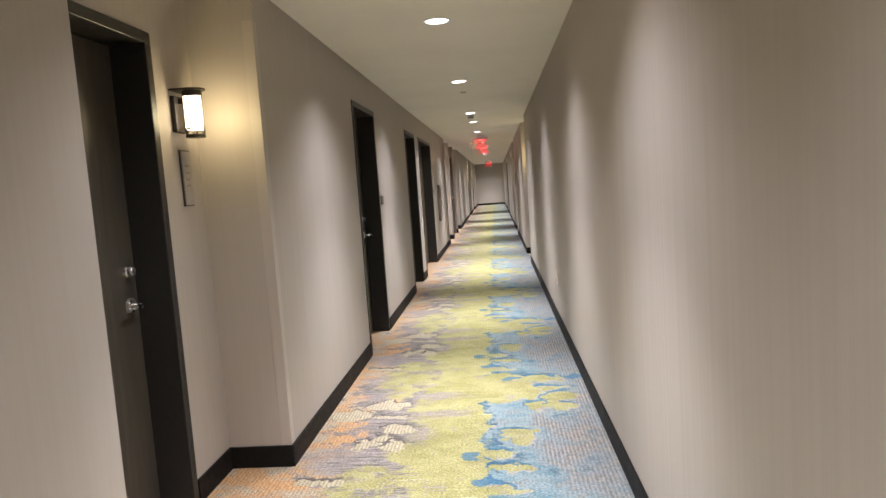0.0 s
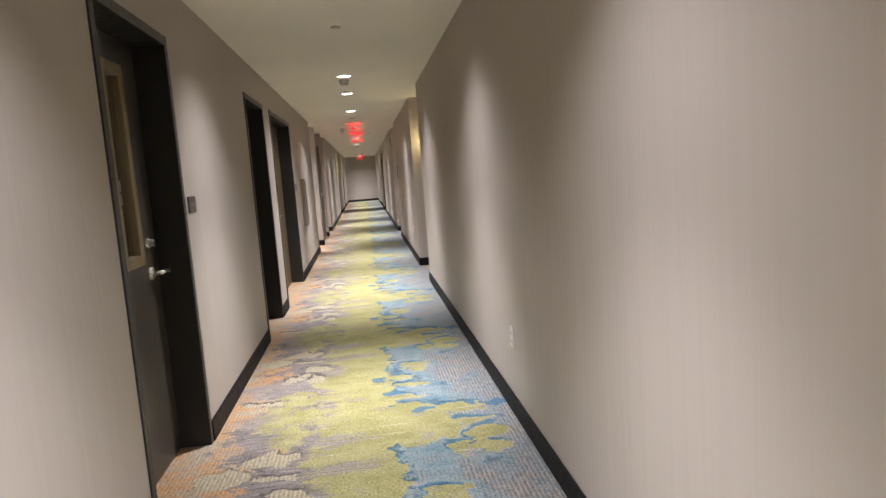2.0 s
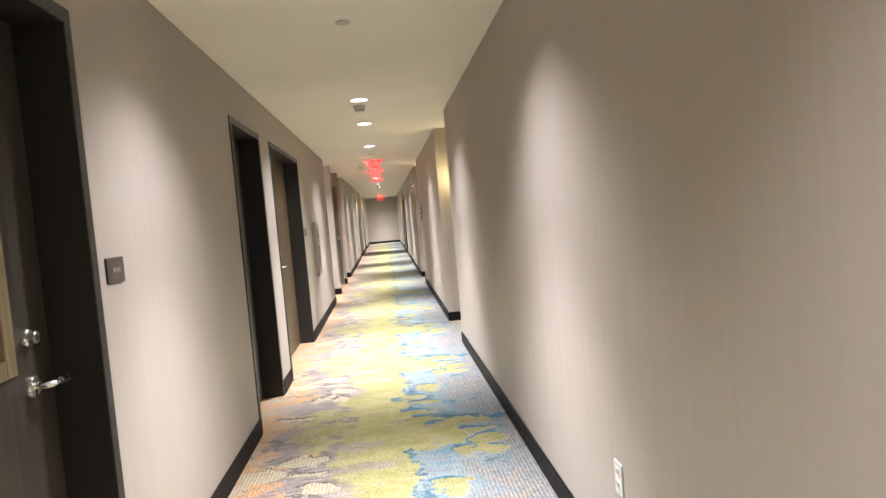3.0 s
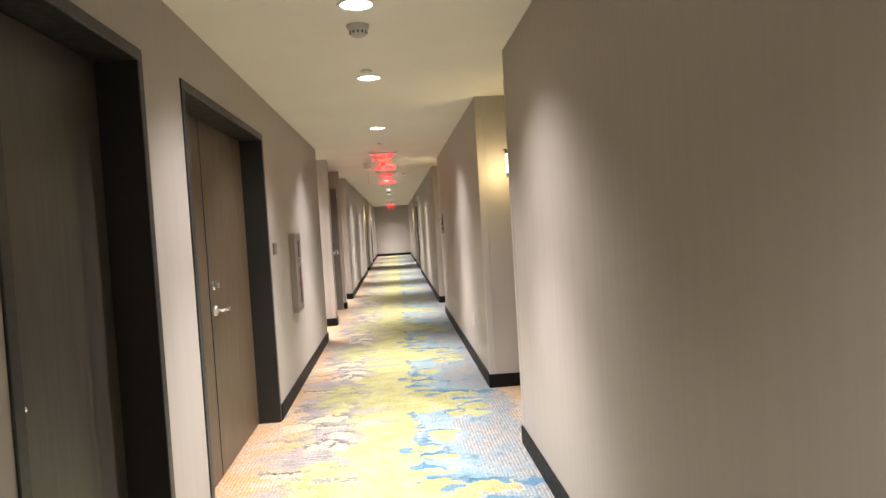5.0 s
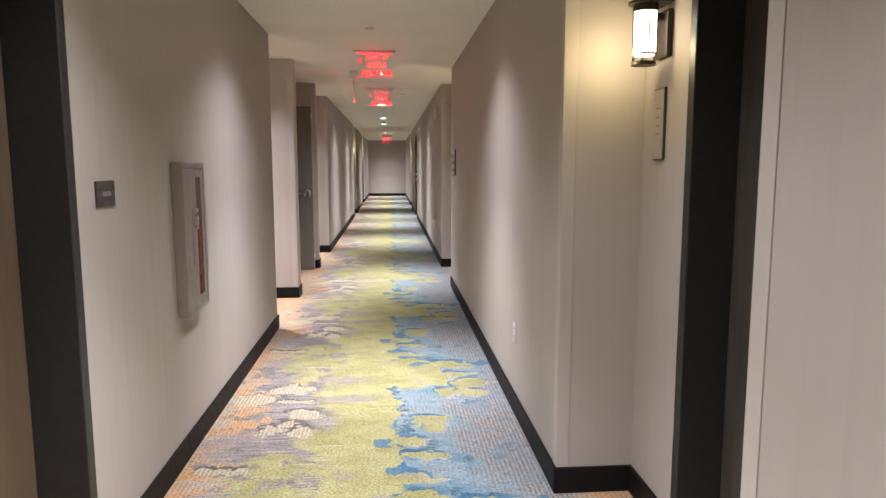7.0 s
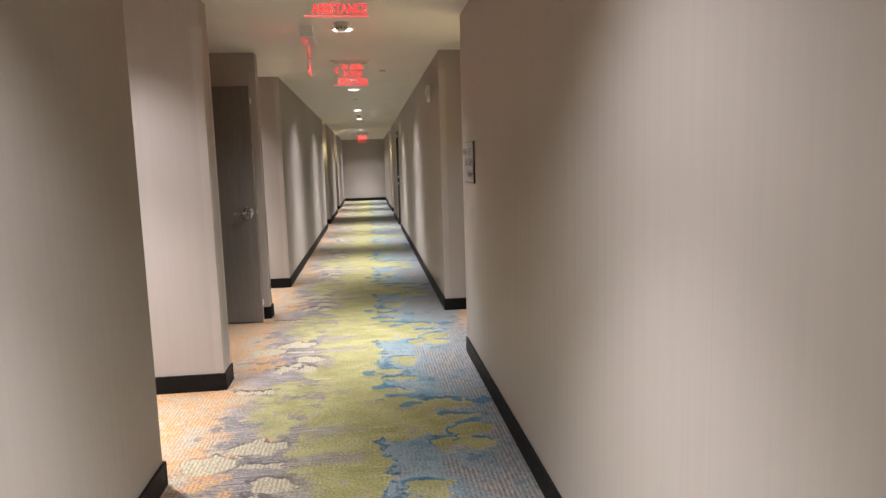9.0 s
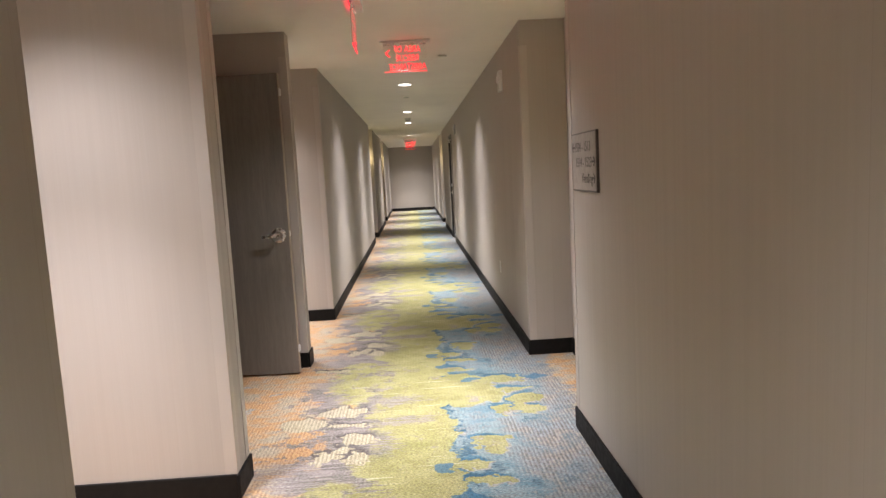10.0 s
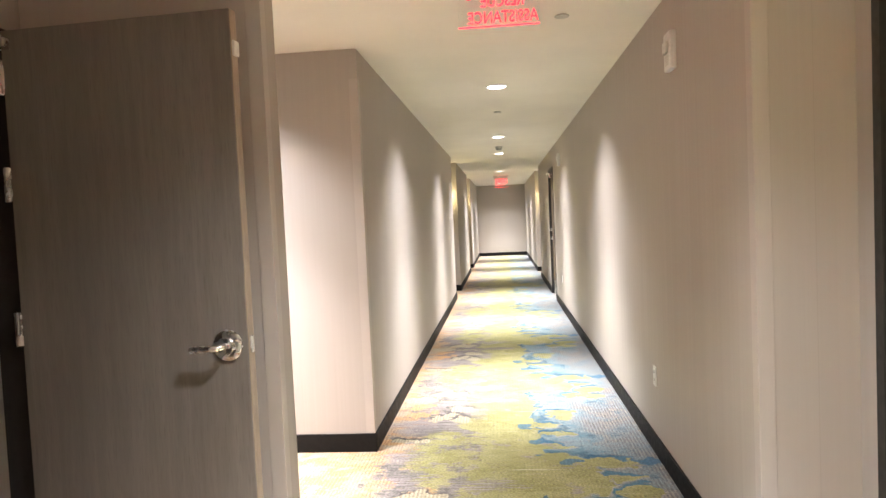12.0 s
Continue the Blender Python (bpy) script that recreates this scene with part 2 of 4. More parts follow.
def carpet_material():
    n = Nodes("patterned_carpet")
    p = n.coords()
    sep = n.node("ShaderNodeSeparateXYZ", 0, None, Vector=p).node
    x, y = sep.outputs[0], sep.outputs[1]
    v = n.math("WRAP", n.math("SUBTRACT", y, 5.64), REPEAT + 0.72, 0.72)
    turn = n.math("MULTIPLY", y, 2 * math.pi / REPEAT)
    r = REPEAT / (2 * math.pi)
    # a closed ring makes every noise repeat with the pattern
    ring = n.node("ShaderNodeCombineXYZ", 0, None, X=x, Y=n.math("MULTIPLY", n.math("COSINE", turn), r), Z=n.math("MULTIPLY", n.math("SINE", turn), r))
    half = (0.5, 0.5, 0.5)
    tear = n.vec("SUBTRACT", n.noise(ring, 6.0, 2.0, out=1), half)
    lobe = n.vec("SUBTRACT", n.noise(n.vec("ADD", ring, (1.3, 0.0, 0.0)), 13.0, 1.0, out=1), half)
    fray = n.vec("SUBTRACT", n.noise(n.vec("MULTIPLY", ring, (0.7, 1.2, 1.2)), 24.0, 4.0, 0.65, out=1), half)
    brush = n.math("SUBTRACT", n.noise(n.vec("MULTIPLY", ring, (5.0, 70.0, 70.0)), 1.0, 2.0, 0.6), 0.5)
    flat = n.node("ShaderNodeCombineXYZ", 0, None, X=x, Y=v)
    q = n.vec("MULTIPLY_ADD", tear, (0.08, 0.10, 0.0), flat)
    q = n.vec("MULTIPLY_ADD", lobe, (0.12, 0.13, 0.0), q)
    isle = n.vec("MULTIPLY_ADD", fray, (0.085, 0.075, 0.0), q)
    q = n.vec("MULTIPLY_ADD", fray, (0.075, 0.075, 0.0), q)
    q = n.vec("ADD", q, n.node("ShaderNodeCombineXYZ", 0, None, X=n.math("MULTIPLY", brush, 0.07)))

    def field(blots, at, blend=0.2):
        best = None
        for a, b, ra, rb in blots:
            d = n.vec("LENGTH", n.vec("MULTIPLY_ADD", at, (1 / ra, 1 / rb, 0), (-a / ra, -b / rb, 0)), out=1)
            best = d if best is None else n.math("SMOOTH_MIN", best, d, blend)
        return best

    def inside(f, soft=0.06):
        return n.ramp(f, 1.0 + soft, 1.0 - soft)

    qu = n.node("ShaderNodeSeparateXYZ", 0, None, Vector=q).node.outputs[0]
    bend = n.math("MULTIPLY", n.math("SUBTRACT", n.noise(n.vec("ADD", ring, (3.1, 0.0, 0.0)), 4.2, 5.0, 0.62), 0.5), 0.42)
    wide = n.math("MULTIPLY", brush, 0.22)
    qb = n.math("ADD", qu, bend)
    ql = n.math("ADD", qb, wide)
    qr = n.math("MULTIPLY_ADD", bend, 0.75, n.math("ADD", n.node("ShaderNodeSeparateXYZ", 0, None, Vector=isle).node.outputs[0], n.math("MULTIPLY", brush, 0.02)))
    # yarn: ribs along the hall, broken into short dashes, and fine weft lines across it
    rib = n.math("SINE", n.math("MULTIPLY", x, 2 * math.pi / 0.021))
    dash = n.noise(n.vec("MULTIPLY", p, (46.0, 20.0, 1.0)), 1.0, 1.0)
    ribs = n.ramp(n.math("ADD", rib, n.math("MULTIPLY", n.math("SUBTRACT", dash, 0.5), 4.6)), -1.0, 1.1)
    streak = n.noise(n.vec("MULTIPLY", p, (4.0, 85.0, 1.0)), 1.0, 4.0, 0.65)
    fleck = n.noise(n.vec("MULTIPLY", p, (14.0, 120.0, 1.0)), 1.0, 3.0, 0.65)
    line = n.noise(n.vec("MULTIPLY", p, (2.2, 60.0, 1.0)), 1.0, 2.0, 0.5)
    cloud = n.noise(n.vec("MULTIPLY", ring, (1.0, 1.6, 1.6)), 4.5, 5.0, 0.62)
    drift = n.noise(n.vec("ADD", ring, (7.7, 0.0, 0.0)), 7.0, 5.0, 0.65)
    speck = n.noise(p, 240.0, 2.0)

    orange = n.mix(n.ramp(cloud, 0.40, 0.57), rgb(0.385, 0.325, 0.23), rgb(0.54, 0.26, 0.07))
    orange = n.mix(n.ramp(drift, 0.58, 0.68), orange, rgb(0.33, 0.36, 0.36))
    sand = n.mix(ribs, n.mix(0.45, orange, rgb(0.24, 0.20, 0.16)), n.mix(0.30, orange, rgb(0.47, 0.425, 0.345)))
    mauve = n.mix(n.ramp(streak, 0.36, 0.62), rgb(0.115, 0.100, 0.094), rgb(0.325, 0.292, 0.278))
    grey = n.mix(n.ramp(drift, 0.5, 0.62), mauve, n.mix(n.ramp(fleck, 0.4, 0.6), rgb(0.11, 0.098, 0.092), rgb(0.26, 0.235, 0.22)))
    lime = n.mix(n.ramp(cloud, 0.36, 0.64), rgb(0.255, 0.243, 0.085), rgb(0.355, 0.332, 0.15))
    lime = n.mix(n.math("MULTIPLY", n.ramp(fleck, 0.48, 0.68), 0.4), lime, rgb(0.37, 0.345, 0.24))
    lime = n.mix(n.math("MULTIPLY", n.ramp(line, 0.66, 0.74), 0.75), lime, rgb(0.62, 0.59, 0.44))
    lime = n.mix(n.math("MULTIPLY", n.ramp(drift, 0.56, 0.66), n.ramp(streak, 0.42, 0.56)), lime, mauve)
    blue = n.mix(n.ramp(cloud, 0.34, 0.60), rgb(0.090, 0.195, 0.245), rgb(0.205, 0.280, 0.300))
    blue = n.mix(n.math("MULTIPLY", n.ramp(fleck, 0.46, 0.62), 0.55), blue, rgb(0.30, 0.315, 0.325))
    taupe = n.mix(ribs, n.mix(n.ramp(fleck, 0.4, 0.6), rgb(0.12, 0.113, 0.108), rgb(0.215, 0.207, 0.20)), n.mix(n.ramp(cloud, 0.42, 0.58), rgb(0.34, 0.30, 0.255), rgb(0.25, 0.28, 0.30)))
    blotch = n.noise(n.vec("ADD", ring, (11.3, 0.0, 0.0)), 5.5, 6.0, 0.68)
    blue = n.mix(n.math("MULTIPLY", n.ramp(blotch, 0.52, 0.62), 0.5), blue, taupe)
    blue = n.mix(n.math("MULTIPLY", n.ramp(blotch, 0.44, 0.37), n.ramp(fleck, 0.40, 0.55)), blue, rgb(0.05, 0.10, 0.15))
    far = n.math("ADD", x, n.math("MULTIPLY", n.math("SUBTRACT", blotch, 0.5), 1.6))
    blue = n.mix(n.ramp(far, 0.52, 0.86, 0.0, 0.6), blue, taupe)
    ink = rgb(0.018, 0.085, 0.150)
    slate = rgb(0.085, 0.074, 0.068)
    cream = n.mix(ribs, rgb(0.315, 0.275, 0.185), rgb(0.455, 0.41, 0.295))

    # broad drifts from one wall to the other
    col = n.mix(n.ramp(n.math("ADD", ql, n.math("MULTIPLY", n.math("SUBTRACT", drift, 0.5), 1.5)), -0.60, -0.52), sand, grey)
    col = n.mix(n.ramp(ql, -0.20, -0.165), col, lime)
    left = n.math("MULTIPLY", inside(field(LIME_LEFT, n.vec("ADD", q, n.node("ShaderNodeCombineXYZ", 0, None, X=n.math("MULTIPLY", brush, 0.16)))), 0.10), n.ramp(n.math("ADD", drift, n.math("MULTIPLY", streak, 0.5)), 0.86, 0.76))
    col = n.mix(left, col, lime)
    right = n.ramp(qr, 0.235, 0.25)
    col = n.mix(right, col, blue)
    grit = n.math("MULTIPLY", inside(field(TAUPE, q), 0.3), n.ramp(blotch, 0.38, 0.58, 0.35, 0.95))
    col = n.mix(grit, col, taupe)
    col = n.mix(n.ramp(ql, 0.95, 1.05), col, sand)
    lifted = n.vec("ADD", isle, (0.018, -0.044, 0.0))
    shade = n.math("MULTIPLY", inside(field(LIME, lifted, 0.07), 0.14), right)
    edge = n.math("MULTIPLY", n.ramp(n.math("ABSOLUTE", n.math("SUBTRACT", qr, 0.262)), 0.03, 0.006), n.ramp(drift, 0.44, 0.50))
    col = n.mix(n.math("MULTIPLY", edge, 0.8), col, ink)
    col = n.mix(n.math("MULTIPLY", shade, 0.88), col, n.mix(n.ramp(cloud, 0.4, 0.6), ink, rgb(0.05, 0.15, 0.235)))
    rim = n.math("MULTIPLY", inside(field(LIME, n.vec("ADD", isle, (-0.016, 0.010, 0.0)), 0.07), 0.06), n.math("MULTIPLY", right, 0.8))
    col = n.mix(rim, col, n.mix(n.ramp(fleck, 0.36, 0.62), rgb(0.30, 0.27, 0.235), rgb(0.40, 0.365, 0.325)))
    col = n.mix(inside(field(LIME, isle, 0.07), 0.035), col, lime)
    col = n.mix(n.math("MULTIPLY", inside(field(INK_BLUE, isle), 0.08), 0.85), col, rgb(0.045, 0.14, 0.235))
    col = n.mix(n.math("MULTIPLY", inside(field(GREY, n.vec("ADD", q, n.node("ShaderNodeCombineXYZ", 0, None, X=n.math("MULTIPLY", brush, 0.3)))), 0.4), n.ramp(streak, 0.36, 0.52)), col, mauve)
    col = n.mix(n.math("MULTIPLY", n.math("MULTIPLY", inside(field(CREAM, n.vec("ADD", q, (-0.05, -0.035, 0.0)), 0.2), 0.35), n.ramp(drift, 0.42, 0.54)), 0.7), col, slate)
    col = n.mix(n.math("MULTIPLY", inside(field(CREAM, n.vec("ADD", isle, (0.006, -0.026, 0.0)), 0.05), 0.12), n.ramp(blotch, 0.40, 0.50, 0.15, 0.9)), col, slate)
    col = n.mix(inside(field(CREAM, isle, 0.05), 0.04), col, cream)
    col = n.mix(n.math("MULTIPLY", n.ramp(speck, 0.35, 0.7), 0.3), col, n.mix(0.5, col, rgb(0.07, 0.065, 0.06)))
    tuft = n.noise(n.vec("MULTIPLY", p, (75.0, 165.0, 1.0)), 1.0, 2.0, 0.6)
    col = n.mix(1.0, col, n.mix(n.ramp(tuft, 0.28, 0.72), rgb(0.52, 0.51, 0.50), rgb(1.33, 1.32, 1.30)), "MULTIPLY")
    n.bump(n.math("ADD", n.math("MULTIPLY", ribs, 0.5), n.math("ADD", speck, tuft)), 0.6, 0.003)
    n.put(n.bsdf.inputs["Sheen Weight"], 0.06)
    n.put(n.bsdf.inputs["Sheen Roughness"], 0.45)
    return n.done(col, 0.92, spec=0.12)


CARPET = carpet_material()

WALL = wallpaper_material()
CEILING = paint_material("ceiling_paint", (0.84, 0.80, 0.72), 0.75, 160.0, 0.10)
BASEBOARD = plain_material("dark_baseboard", (0.009, 0.008, 0.0075), 0.6, 0.15)
FRAME = plain_material("black_door_frame", (0.026, 0.025, 0.0225), 0.42, 0.35)
DOOR_DARK = wood_material("dark_walnut_veneer", (0.042, 0.036, 0.029), (0.088, 0.075, 0.060), 0.4)
DOOR_BROWN = wood_material("brown_veneer", (0.088, 0.060, 0.034), (0.128, 0.090, 0.054), 0.42)
FIRE_DOOR_GREY = wood_material("grey_olive_laminate", (0.162, 0.146, 0.125), (0.202, 0.183, 0.158), 0.5)
EDGE_WOOD = wood_material("pale_edge_veneer", (0.28, 0.22, 0.16), (0.38, 0.31, 0.23), 0.45)
LITE_TRIM = wood_material("oak_lite_trim", (0.20, 0.155, 0.085), (0.29, 0.23, 0.135), 0.45)
STEEL = metal_material("satin_chrome", (0.80, 0.79, 0.77), 0.27)
CABINET = metal_material("taupe_cabinet_metal", (0.34, 0.30, 0.27), 0.4, 0.35)
BRONZE = metal_material("dark_bronze", (0.045, 0.037, 0.030), 0.38, 0.6)
PLASTIC = plain_material("white_plastic", (0.72, 0.71, 0.68), 0.4)
DETECTOR = plain_material("ivory_detector_plastic", (0.55, 0.53, 0.47), 0.45)
TRIM_WHITE = plain_material("white_lamp_trim", (0.78, 0.77, 0.74), 0.4)
DARK_SIGN = plain_material("dark_sign_plate", (0.055, 0.047, 0.042), 0.35)
LIGHT_SIGN = plain_material("taupe_sign_face", (0.36, 0.325, 0.295), 0.4)
SIGN_INK = plain_material("sign_ink", (0.055, 0.05, 0.046), 0.5)
PLAQUE_INK = plain_material("faint_plaque_ink", (0.23, 0.205, 0.185), 0.5)
PALE_INK = plain_material("pale_sign_ink", (0.5, 0.47, 0.43), 0.5)
RED = plain_material("red_paint", (0.22, 0.022, 0.018), 0.3)
BLACK = plain_material("black_plastic", (0.012, 0.012, 0.012), 0.45)
GLASS = glass_material("clear_glass")
ACRYLIC = glass_material("clear_acrylic", (0.97, 0.98, 0.98), 0.03)
LED = glow_material("led_lens", (1.0, 0.97, 0.93), 9.0, (0.9, 0.9, 0.9))
SCONCE_GLASS = glow_material("lit_opal_glass", (1.0, 0.86, 0.62), 7.0, (0.9, 0.88, 0.82))
RED_GLOW = glow_material("red_edge_lit_letters", (1.0, 0.006, 0.022), 2.6)
RED_STRIP = glow_material("red_led_strip", (1.0, 0.006, 0.022), 9.0)
PALE_FLOOR = paint_material("pale_tile", (0.55, 0.54, 0.52), 0.4)


# ---------------------------------------------------------------- walls
def wall_along_y(name, face, out, y0, y1, openings=(), z1=ZC, thick=TH, label="taupe vinyl wallcovering with fine vertical streaks"):
    """A wall whose face is the plane x=face and whose body lies towards out (-1 or 1). openings: (y0, y1, top)."""
    bm = bmesh.new()
    xa, xb = sorted((face, face + out * thick))
    y = y0
    for a, b, top in openings:
        if a > y:
            add_box(bm, xa, xb, y, a, 0, z1)
        add_box(bm, xa, xb, a, b, top, z1)
        y = b
    if y1 > y:
        add_box(bm, xa, xb, y, y1, 0, z1)
    return structure(name, bm, WALL, label, "wall")


def wall_along_x(name, y0, y1, x0, x1, label="taupe vinyl wallcovering with fine vertical streaks"):
    return structure(name, box(x0, x1, y0, y1, 0, ZC), WALL, label, "wall")


def base_run(bm, face, out, y0, y1):
    """A length of baseboard on the plane x=face; out is the way that it stands proud."""
    xa, xb = sorted((face, face + out * BASE_T))
    add_box(bm, xa, xb, y0, y1, 0.0, BASE_H, 0.004, 2)


def base_cross(bm, face, out, x0, x1):
    ya, yb = sorted((face, face + out * BASE_T))
    add_box(bm, x0, x1, ya, yb, 0.0, BASE_H, 0.004, 2)


FH = 2.18   # top of the door frames
DOORS_LEFT = [(5.005, 6.02), (8.28, 9.335), (9.82, 11.74)]
NICHE_L = [(1.26, 2.76), (28.0, 29.28), (33.4, 34.9)]
NICHE_R = [(10.77, 12.24), (17.225, 18.686), (31.4, 33.0)]
XFAR = -3.4

# left wall, from the near end to the far end
wall_along_y("wall_left_1", XL, -1, YS, 1.26)
wall_along_y("wall_left_2", XL, -1, 2.76, 15.33, [(a, b, FH) for a, b in DOORS_LEFT])
wall_along_y("wall_left_3", XL, -1, 20.39, 28.0)
wall_along_y("wall_left_4", XL, -1, 29.28, 33.4)
wall_along_y("wall_left_5", XL, -1, 34.9, YE)
NICHE_DOOR_L = [(1.34, 2.36), (28.05, 29.0), (33.5, 34.5)]
for i, ((a, b), d) in enumerate(zip(NICHE_L, NICHE_DOOR_L)):
    wall_along_y("wall_niche_left_%d" % (i + 1), XLB, -1, a - 0.1, b + 0.1, [(d[0], d[1], FH)])
    structure("wall_niche_left_cheek_%d" % (2 * i + 1), box(XLB, XL - TH, a - 0.1, a, 0, ZC), WALL, "taupe vinyl niche return", "wall")
    structure("wall_niche_left_cheek_%d" % (2 * i + 2), box(XLB, XL - TH, b, b + 0.1, 0, ZC), WALL, "taupe vinyl niche return", "wall")
# right wall
RDOOR = (27.3, 28.35)
wall_along_y("wall_right_1", XR, 1, YS, 10.77)
wall_along_y("wall_right_2", XR, 1, 12.24, 17.225)
wall_along_y("wall_right_3", XR, 1, 18.686, 31.4, [(*RDOOR, FH)])
wall_along_y("wall_right_4", XR, 1, 33.0, YE)
NICHE_DOOR_R = [(10.80, 11.82), (17.56, 18.58), (31.5, 32.5)]
for i, ((a, b), d) in enumerate(zip(NICHE_R, NICHE_DOOR_R)):
    wall_along_y("wall_niche_right_%d" % (i + 1), XRB, 1, a - 0.1, b + 0.1, [(d[0], d[1], FH)])
    structure("wall_niche_right_cheek_%d" % (2 * i + 1), box(XR + TH, XRB, a - 0.1, a, 0, ZC), WALL, "taupe vinyl niche return", "wall")
    structure("wall_niche_right_cheek_%d" % (2 * i + 2), box(XR + TH, XRB, b, b + 0.1, 0, ZC), WALL, "taupe vinyl niche return", "wall")
# ends
wall_along_x("wall_end_far", YE, YE + 0.2, XL - TH, XR + TH, "plain taupe wall closing the corridor")
wall_along_x("wall_end_near", YS - 0.2, YS, XL - TH, XR + TH, "plain taupe wall behind")
# side halls and the vestibule on the left
wall_along_x("wall_side_hall_near", 15.33 - TH, 15.33, XFAR, XL - TH)
wall_along_x("wall_stub_1", 16.66, 16.87, XFAR, XL)
wall_along_x("wall_stub_2", 18.73, 18.88, XFAR, XL)
wall_along_x("wall_side_hall_far", 20.39, 20.39 + TH, XFAR, XL - TH)
wall_along_y("wall_side_hall_end", XFAR, -1, 15.1, 20.7)
XV, XV_T = -1.69, 0.11
VDOOR = (16.98, 18.69)
wall_along_y("wall_vestibule", XV, -1, 16.87, 18.73, [(*VDOOR, FH)], thick=XV_T)

# floor, ceiling
FLOOR_X0, FLOOR_X1 = XFAR - 0.2, XRB + 0.3
structure("floor", box(FLOOR_X0, FLOOR_X1, YS - 0.2, YE + 0.2, -0.12, 0.0), CARPET, "patterned carpet, lime green with blue, grey and orange drifts", "carpet")
structure("ceiling", box(FLOOR_X0, FLOOR_X1, YS - 0.2, YE + 0.2, ZC, ZC + 0.15), CEILING, "smooth cream painted ceiling", "ceiling")

# baseboards
bm = bmesh.new()
edges = [YS] + [v for d in [(1.26, 2.76), *DOORS_LEFT, (15.33, 20.39), (28.0, 29.28), (33.4, 34.9)] for v in d] + [YE]
for a, b in zip(edges[::2], edges[1::2]):
    base_run(bm, XL, 1, a, b)
base_run(bm, XL, 1, 16.66 - BASE_T, 16.87), base_run(bm, XL, 1, 18.73 - BASE_T, 18.88)
for (a, b), d in zip(NICHE_L, NICHE_DOOR_L):
    base_run(bm, XLB, 1, d[1], b - BASE_T)
    base_cross(bm, b, -1, XLB, XL + BASE_T)
base_cross(bm, 15.33, 1, XFAR, XL + BASE_T)
base_cross(bm, 16.66, -1, XFAR, XL), base_cross(bm, 16.87, 1, XV, XL + BASE_T)
base_cross(bm, 18.73, -1, XV, XL), base_cross(bm, 18.88, 1, XFAR, XL + BASE_T)
base_cross(bm, 20.39, -1, XFAR, XL + BASE_T)
base_run(bm, XFAR, 1, 15.34, 16.69), base_run(bm, XFAR, 1, 18.9, 20.37)
structure("baseboard_left", bm, BASEBOARD, "black painted wooden baseboard", "baseboard")
bm = bmesh.new()
edges = [YS] + [v for d in [(10.77, 12.24), (17.225, 18.686), RDOOR, (31.4, 33.0)] for v in d] + [YE]
for a, b in zip(edges[::2], edges[1::2]):
    base_run(bm, XR, -1, a, b)
for (a, b), d in zip(NICHE_R, NICHE_DOOR_R):
    base_run(bm, XRB, -1, d[1], b - BASE_T)
    base_cross(bm, b, -1, XR - BASE_T, XRB)
structure("baseboard_right", bm, BASEBOARD, "black painted wooden baseboard", "baseboard")
structure("baseboard_end", box(XL + BASE_T, XR - BASE_T, YE - BASE_T, YE, 0, BASE_H, 0.004, 2), BASEBOARD, "black painted wooden baseboard", "baseboard")


# ---------------------------------------------------------------- doors
def lever_set(parent, y, z, x, way, deadbolt=True):
    """A lever on a round rose, and above it a deadbolt, on the leaf's face x; way: the side to which the lever points."""
    rx = pose(x, y, z, 0, 90, 0)
    handle = part("door_handle", lathe([(0, 0.014), (0.030, 0.014), (0.034, 0.009), (0.034, 0), (0, 0)], rx, 28), STEEL, parent, "satin chrome lever handle", 40)
    bm = bmesh.new()
    add_tube(bm, [(x + 0.01, y, z), (x + 0.045, y, z), (x + 0.056, y + way * 0.012, z), (x + 0.058, y + way * 0.06, z), (x + 0.055, y + way * 0.115, z - 0.004)], 0.0105, 12)
    part("lever", bm, STEEL, handle, "", 40)
    if deadbolt:
        lock = part("deadbolt", lathe([(0, 0.034), (0.017, 0.034), (0.019, 0.032), (0.020, 0.014), (0.026, 0.012), (0.028, 0.009), (0.028, 0), (0, 0)], pose(x, y, z + 0.152, 0, 90, 0), 24), STEEL, parent, "round chrome deadbolt", 40)
        part("keyhole", box(x + 0.0335, x + 0.0345, y - 0.002, y + 0.002, z + 0.143, z + 0.161), BLACK, lock)


def door_frame(parent, w, depth, trim=0.05):
    """Hollow metal frame, faces of the jambs proud of the wall by 8 mm; local x is outwards, y along the wall."""
    h = FH
    part("jamb", box(-depth - 0.06, 0.008, 0, trim, 0, h - trim, 0.003), FRAME, parent)
    part("jamb", box(-depth - 0.06, 0.008, w - trim, w, 0, h - trim, 0.003), FRAME, parent)
    part("head", box(-depth - 0.06, 0.008, 0, w, h - trim, h, 0.003), FRAME, parent)
    stop = bmesh.new()
    add_box(stop, -depth - 0.058, -depth - 0.045, trim, trim + 0.016, 0, h - trim - 0.016)
    add_box(stop, -depth - 0.058, -depth - 0.045, w - trim - 0.016, w - trim, 0, h - trim - 0.016)
    add_box(stop, -depth - 0.058, -depth - 0.045, trim, w - trim, h - trim - 0.016, h - trim)
    part("stop", stop, FRAME, parent)


def leaf_part(parent, y0, y1, depth, material, label=""):
    return part("leaf", box(-depth - 0.044, -depth, y0 + 0.003, y1 - 0.003, 0.008, FH - 0.053, 0.002), material, parent, label)


def single_door(name, m, w, material, label, handle_far=True, depth=0.12, lever=True):
    d = tagged(thing(name, m, label, "door"), kind="structure")
    door_frame(d, w, depth)
    leaf_part(d, 0.05, w - 0.05, depth, material)
    if lever:
        y = w - 0.05 - 0.07 if handle_far else 0.05 + 0.07
        lever_set(d, y, 0.985, -depth, -1 if handle_far else 1)
    return d


